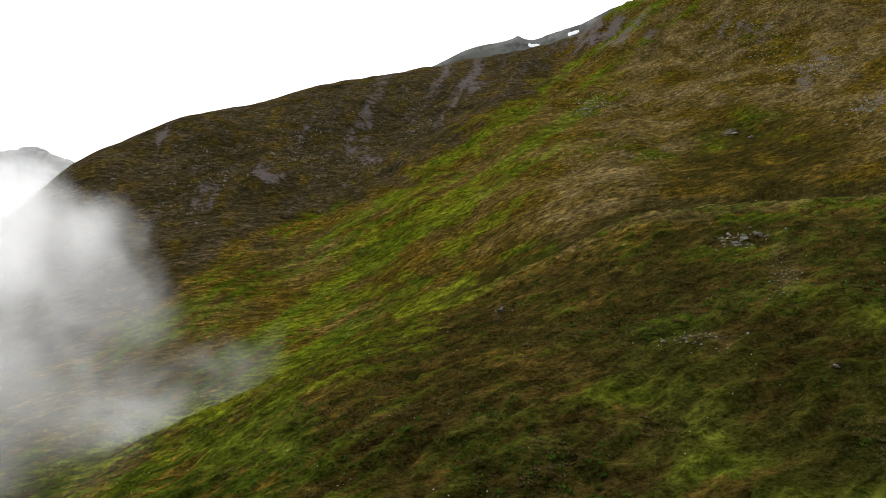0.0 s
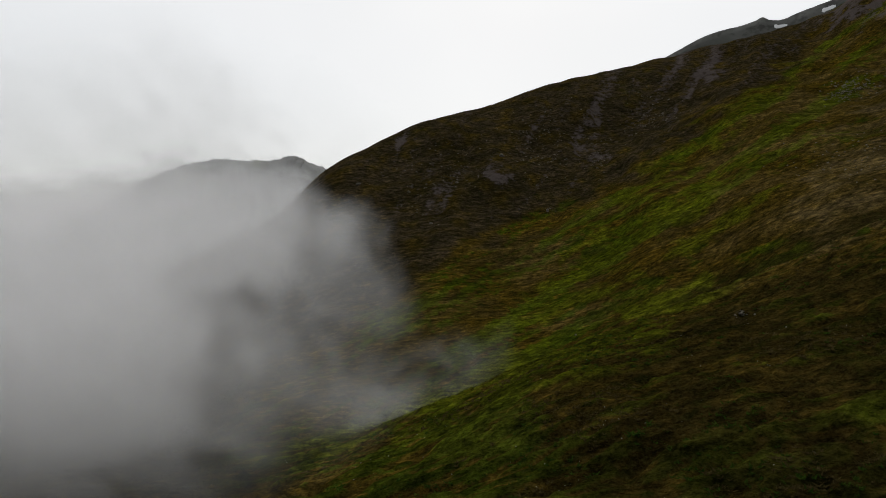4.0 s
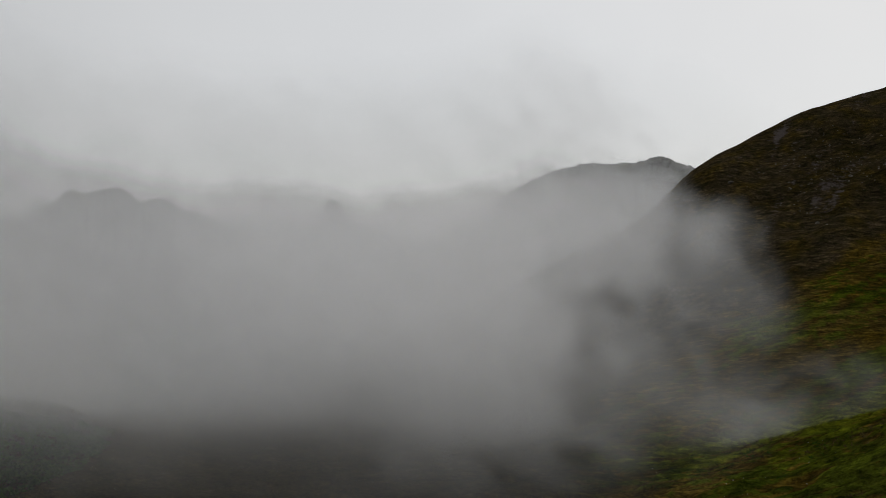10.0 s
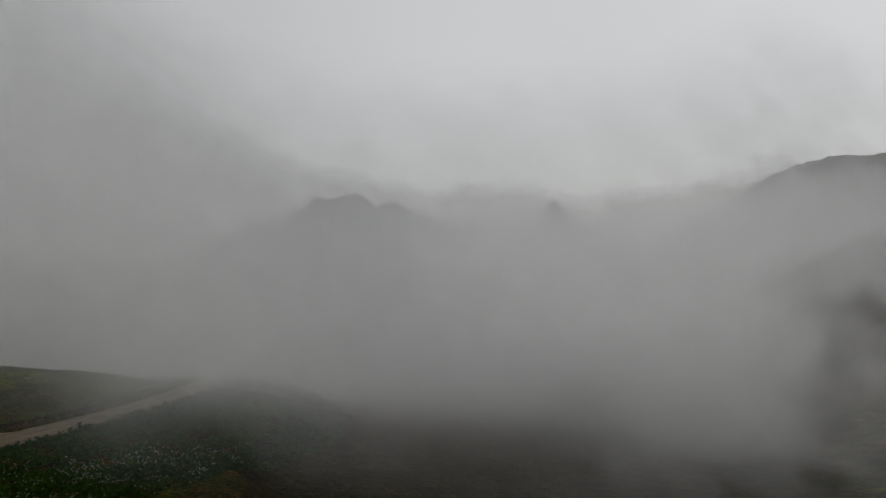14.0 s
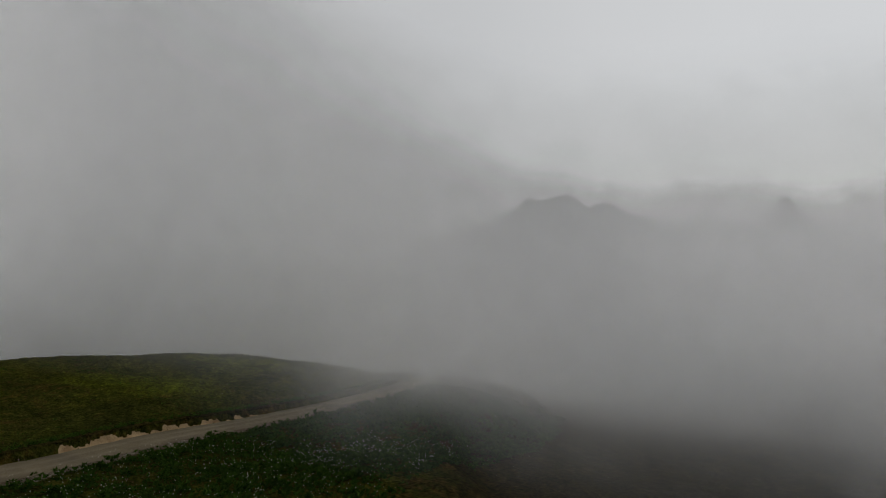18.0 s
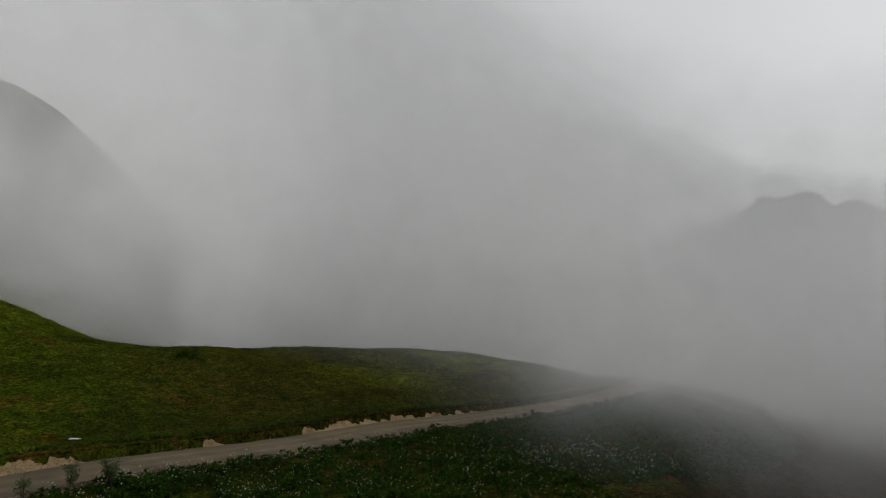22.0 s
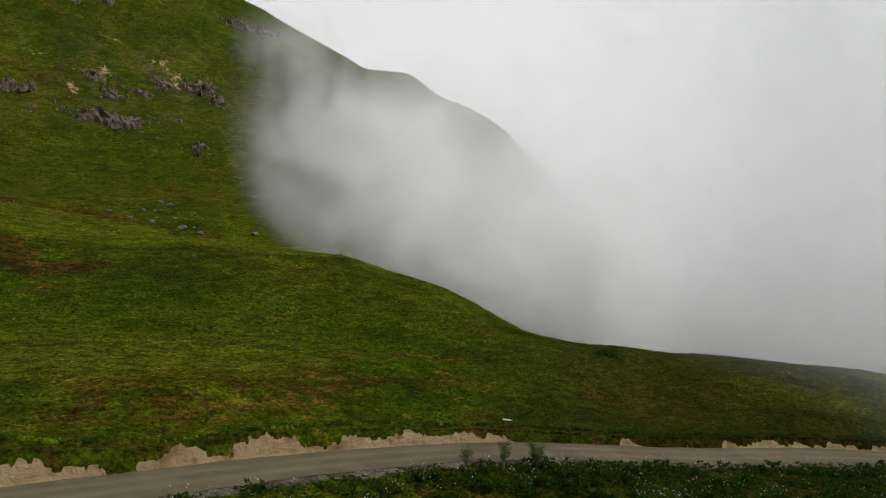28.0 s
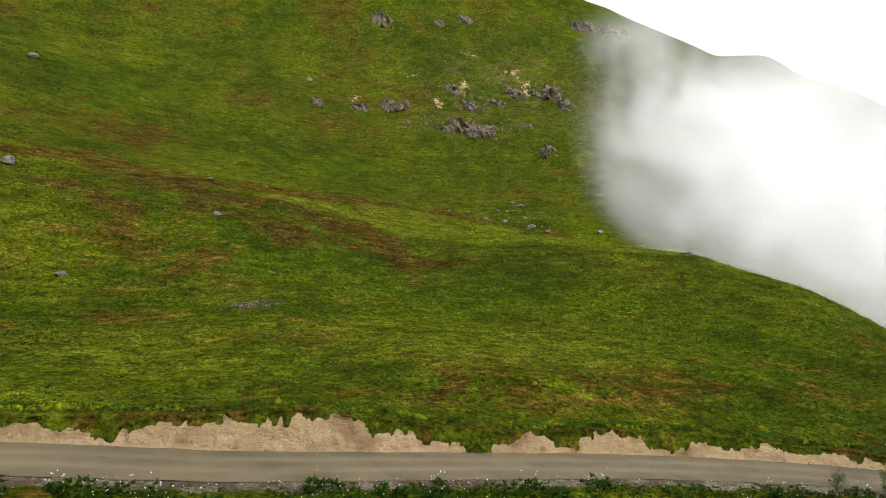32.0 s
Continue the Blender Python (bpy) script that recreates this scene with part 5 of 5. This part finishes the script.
def build_outcrops():
    """Crags on the southern mountainside: each a thing with its blocks as parts."""
    spots = [(151.9, 8.5, 27, 7), (157.3, 10.3, 12, 5), (160.3, 10.3, 9, 5), (163.5, 10.4, 5, 3), (145.7, 6.9, 5, 5), (151.6, 10.2, 10, 4), (152.9, 11.5, 7, 3), (149.6, 10.7, 8, 3), (148.3, 11.3, 9, 5), (145.8, 11.2, 14, 6), (144.4, 10.3, 7, 5),
             (158.6, 16.4, 13, 4), (154.0, 16.4, 6, 3), (152.2, 16.6, 7, 3), (142.9, 15.9, 16, 7), (140.6, 15.6, 15, 6), (156.6, 9.2, 4, 2), (147.4, 9.0, 4, 2)]
    for bearing, angle, wide, tall in spots:
        p, r = on_ground(bearing, angle)
        e = new("rock_outcrop")
        e.location = p
        tagged(e, "jagged grey-brown rock outcrop in the steep green slope", "rock outcrop", "crags on the mountainside")
        t = Vector((-p.y, p.x, 0)).normalized()
        up = Vector((p.x, p.y, 0)).normalized()
        # a broken face: flat-sided blocks of uneven depth, sinking into the turf at its edges
        step = 0.3 if wide < 12 else 0.4
        U, V = np.meshgrid(np.arange(-0.62 * wide, 0.62 * wide, step), np.arange(-0.35 * tall, 1.5 * tall, step))
        count = int(wide * tall * 0.42) + 6
        su, sv = rng.uniform(-0.62 * wide, 0.62 * wide, count), rng.uniform(-0.35 * tall, 1.5 * tall, count)
        deep, tilt_u, tilt_v = rng.uniform(-0.25, 1.0, count) * min(2.2, 0.5 + 0.24 * tall), rng.normal(0, 0.35, count), rng.normal(-0.25, 0.35, count)
        du, dv = U.ravel()[:, None] + 0.35 * noise2(U.ravel() / 1.3, V.ravel() / 1.3, 241)[:, None] - su, V.ravel()[:, None] - sv
        near = np.argmin((du * 1.25) ** 2 + (dv * 0.8) ** 2, axis=1)
        k = np.arange(len(near))
        body = smooth(1.35 - np.hypot(U / (0.5 * wide), (V - 0.5 * tall) / (0.72 * tall)) + 0.75 * fbm(U / 3.4 + bearing, V / 2.6, 3, 243)).ravel()
        out_ = body * (0.55 + deep[near] + tilt_u[near] * du[k, near] + tilt_v[near] * dv[k, near] + 0.16 * fbm(U.ravel() / 0.8, V.ravel() / 0.8, 2, 244)) - 0.75 + 0.55 * body
        gx, gy = p.x + t.x * U.ravel() + up.x * V.ravel(), p.y + t.y * U.ravel() + up.y * V.ravel()
        pts = np.stack([gx - up.x * 0.8 * out_ - p.x, gy - up.y * 0.8 * out_ - p.y, height(gx, gy) + 0.6 * out_ - p.z], 1)
        ob = new("rock_face", grid_mesh("rock_face", pts, *U.shape, False, CLIFF, None, False))
        ob.parent = e
        for _ in range(int(3 + 0.5 * wide)):
            q = p + t * rng.normal(0, 0.42) * wide + up * rng.uniform(-0.5, 1.3) * tall
            q.z = height(q.x, q.y)[0]
            size = rng.uniform(0.25, 0.9) * (0.10 * tall + 0.6)
            ob = new("crag", CRAGS[int(rng.integers(len(CRAGS)))])
            ob.parent = e
            ob.matrix_local = Matrix.Translation(q - p - Vector((0, 0, 0.1 * size))) @ Euler((rng.uniform(-0.4, 0.4), rng.uniform(-0.4, 0.4), rng.uniform(0, 6.28))).to_matrix().to_4x4() @ Matrix.Diagonal((size * rng.uniform(0.9, 1.5), size * rng.uniform(0.8, 1.2), size * rng.uniform(0.6, 1.0), 1))


def build_scree():
    """Loose stones in streaks, joined."""
    tet = np.array([(1, 0, 0), (-0.5, 0.87, 0), (-0.5, -0.87, 0), (0.1, 0.1, 0.75)], float)
    tf = np.array([(0, 1, 3), (1, 2, 3), (2, 0, 3), (0, 2, 1)])
    xs, ys, ss = [], [], []
    for bearing, angle, wide, tall, count, size in [(-11.2, 10.2, 9, 20, 260, 0.5), (-19.3, -6.7, 3.2, 2.5, 60, 0.16), (-24.8, -2.9, 1.6, 5, 110, 0.13), (-22.3, 0.3, 3, 3, 70, 0.25), (5.9, 6.2, 7, 26, 110, 0.4), (-22.6, 14.2, 22, 40, 420, 0.6),
                                                    (-26.6, 12.0, 14, 26, 300, 0.55), (-30.0, 9.2, 8, 24, 220, 0.5), (-4.5, -5.3, 1.4, 1.4, 30, 0.14), (10, 7, 22, 40, 260, 0.45), (18, 5, 22, 30, 220, 0.4), (148, 2.2, 14, 10, 36, 0.4), (160, 2.9, 30, 8, 30, 0.25),
                                                    (-13, 6, 26, 30, 220, 0.3), (2, 9, 14, 30, 160, 0.5)]:
        p, r = on_ground(bearing, angle)
        u, v = rng.normal(0, wide * 0.45, count), rng.normal(0, tall * 0.45, count)
        tx, ty = p.x / r, p.y / r
        xs.append(p.x - ty * u + tx * v), ys.append(p.y + tx * u + ty * v), ss.append(size * rng.uniform(0.3, 1.2, count) ** 1.5)
    # bits that have rolled off the bank on to the verge
    x, y, s, d = by_the_road(1300, 20, 190, -ROAD_HALF - 1.5, -ROAD_HALF - 0.2)
    xs.append(x), ys.append(y), ss.append(rng.uniform(0.02, 0.09, len(x)))
    x, y, s = np.concatenate(xs), np.concatenate(ys), np.concatenate(ss)
    z = height(x, y)
    n = len(x)
    a = rng.uniform(0, 6.28, n)
    local = tet[None] * s[:, None, None] * rng.uniform(0.6, 1.4, (n, 4, 1))
    px = local[..., 0] * np.cos(a)[:, None] - local[..., 1] * np.sin(a)[:, None] + x[:, None]
    py = local[..., 0] * np.sin(a)[:, None] + local[..., 1] * np.cos(a)[:, None] + y[:, None]
    pz = local[..., 2] + z[:, None] - 0.05 * s[:, None]
    faces = (tf[None] + 4 * np.arange(n)[:, None, None]).reshape(-1, 3)
    me = raw_mesh("scree", np.stack([px, py, pz], -1).reshape(-1, 3), faces, BOULDER)
    tagged(new("scree", me), "loose grey stones strewn over the slopes and verge", "stones", kind="stuff")


def tube(bm, points, radii, sides=6):
    rings = []
    for i, (p, r) in enumerate(zip(points, radii)):
        way = (points[min(i + 1, len(points) - 1)] - points[max(i - 1, 0)]).normalized()
        q = way.to_track_quat("Z", "Y")
        rings.append([bm.verts.new(p + q @ Vector((math.cos(2 * math.pi * k / sides) * r, math.sin(2 * math.pi * k / sides) * r, 0))) for k in range(sides)])
    for a, b in zip(rings, rings[1:]):
        for k in range(sides):
            bm.faces.new((a[k], a[(k + 1) % sides], b[(k + 1) % sides], b[k]))


def part(name, bm, material, parent, label=""):
    me = bpy.data.meshes.new(name)
    bm.to_mesh(me)
    bm.free()
    me.materials.append(material)
    ob = new(name, me)
    ob.parent = parent
    return tagged(ob, label)


def build_sapling(place, tall, leaves, seed, label):
    rnd = random.Random(seed)
    e = tagged(new("sapling"), label, "young tree", "saplings beside the road")
    e.location = place
    bm, tips = bmesh.new(), []
    tops = []
    for k in range(rnd.randint(3, 4)):
        lean = Vector((rnd.uniform(-0.3, 0.3), rnd.uniform(-0.3, 0.3), 1)) * tall * rnd.uniform(0.75, 1.0)
        pts = [Vector((0, 0, -0.1)), lean * 0.35 + Vector((rnd.uniform(-0.06, 0.06), rnd.uniform(-0.06, 0.06), 0)), lean * 0.7, lean]
        tube(bm, pts, [0.03 * tall, 0.022 * tall, 0.014 * tall, 0.005])
        tops.append(pts)
    part("trunk", bm, BARK, e)
    bm = bmesh.new()
    for pts in tops:
        for _ in range(7):
            a = pts[1].lerp(pts[3], rnd.uniform(0.0, 0.95))
            b = a + Vector((rnd.uniform(-1, 1), rnd.uniform(-1, 1), rnd.uniform(0.2, 0.9))) * 0.24 * tall
            tube(bm, [a, a.lerp(b, 0.5) + Vector((0, 0, 0.02)), b], [0.008 * tall, 0.006 * tall, 0.003], 4)
            tips += [a.lerp(b, t) for t in (0.45, 0.7, 0.85, 1.0)]
    part("limbs", bm, BARK, e)
    bm = bmesh.new()
    for _ in range(leaves):
        c = rnd.choice(tips) + Vector((rnd.gauss(0, 0.05), rnd.gauss(0, 0.05), rnd.gauss(0, 0.05))) * tall
        w = Vector((rnd.gauss(0, 1), rnd.gauss(0, 1), rnd.gauss(0.3, 0.7))).normalized()
        sd = w.orthogonal().normalized()
        ln, wd = rnd.uniform(0.045, 0.085) * tall, rnd.uniform(0.016, 0.028) * tall
        bm.faces.new([bm.verts.new(q) for q in (c, c + w * ln * 0.5 + sd * wd, c + w * ln, c + w * ln * 0.5 - sd * wd)])
    part("crown", bm, WILLOW, e, "sparse grey-green leaves")


def build_small_things():
    for (bearing, angle, tall, leaves, seed, label) in [(125.5, -16.8, 1.6, 420, 1, "thin grey-green willow sapling beside the gravel road"), (122.6, -16.6, 1.8, 620, 2, "leafy pale green willow sapling beside the gravel road"),
                                                       (119.9, -16.5, 1.9, 800, 3, "dense dark green willow sapling beside the gravel road")]:
        p, r = on_ground(bearing, angle)
        build_sapling(p, tall, leaves, seed, label)
    p, r = on_ground(114.9, -7.75)
    n = 60
    x, y = p.x + rng.normal(0, 1.1, n), p.y + rng.normal(0, 0.6, n)
    pts, faces = shards(x, y, height(x, y) + rng.uniform(-0.1, 0.35, n), rng.uniform(0.3, 0.6, n), 1.1, 0.2, 9, 0.2)
    tagged(new("low_bush", raw_mesh("low_bush", pts, faces, SHRUB)), "low dark bush on the brow of the meadow", "bush")
    p, r = on_ground(122.3, -13.0)
    ob = new("flat_stone", stone_mesh("flat_stone", 360, PALE, 0.3))
    ob.matrix_world = Matrix.Translation(p + Vector((0, 0, 0.12))) @ Euler((0.05, 0.12, radians(118))).to_matrix().to_4x4() @ Matrix.Diagonal((0.55, 0.16, 0.3, 1))
    tagged(ob, "long pale flat stone lying in the meadow grass", "stone")


build_grass("tussock_grass", "brown and green tussock grass on the heath slope", 85000, -36, 44, 25, 170, 0.17, 2, 0.11, 0)
build_grass("meadow_grass", "short green meadow grass above the road", 165000, 84, 190, 34, 150, 0.115, 1, 0.12, 0.5)
build_shrub_cover()
build_dwarf_shrubs("dwarf_shrubs", "small dark green clumps of dwarf shrubs in the meadow", 16000, 84, 190, 38, 150, 0.17, 0.36, 191, SHRUB, 0.1)
build_dwarf_shrubs("heather_clumps", "rusty brown heather clumps in the meadow", 14000, 100, 190, 38, 150, 0.17, 0.25, 195, HEATHER, 0.15)
build_dwarf_shrubs("golden_tussocks", "dry golden-brown tussocks on the heath spur", 16000, -36, 30, 26, 110, 0.22, 0.32, 201, STRAW, 0.2)
build_dwarf_shrubs("leafy_clumps", "bright green leafy clumps on the heath spur", 9000, -36, 34, 26, 120, 0.22, 0.34, 205, SHRUB, 0.2)
build_herbs()
build_verge_plants()
build_boulders()
build_outcrops()
build_scree()
build_small_things()
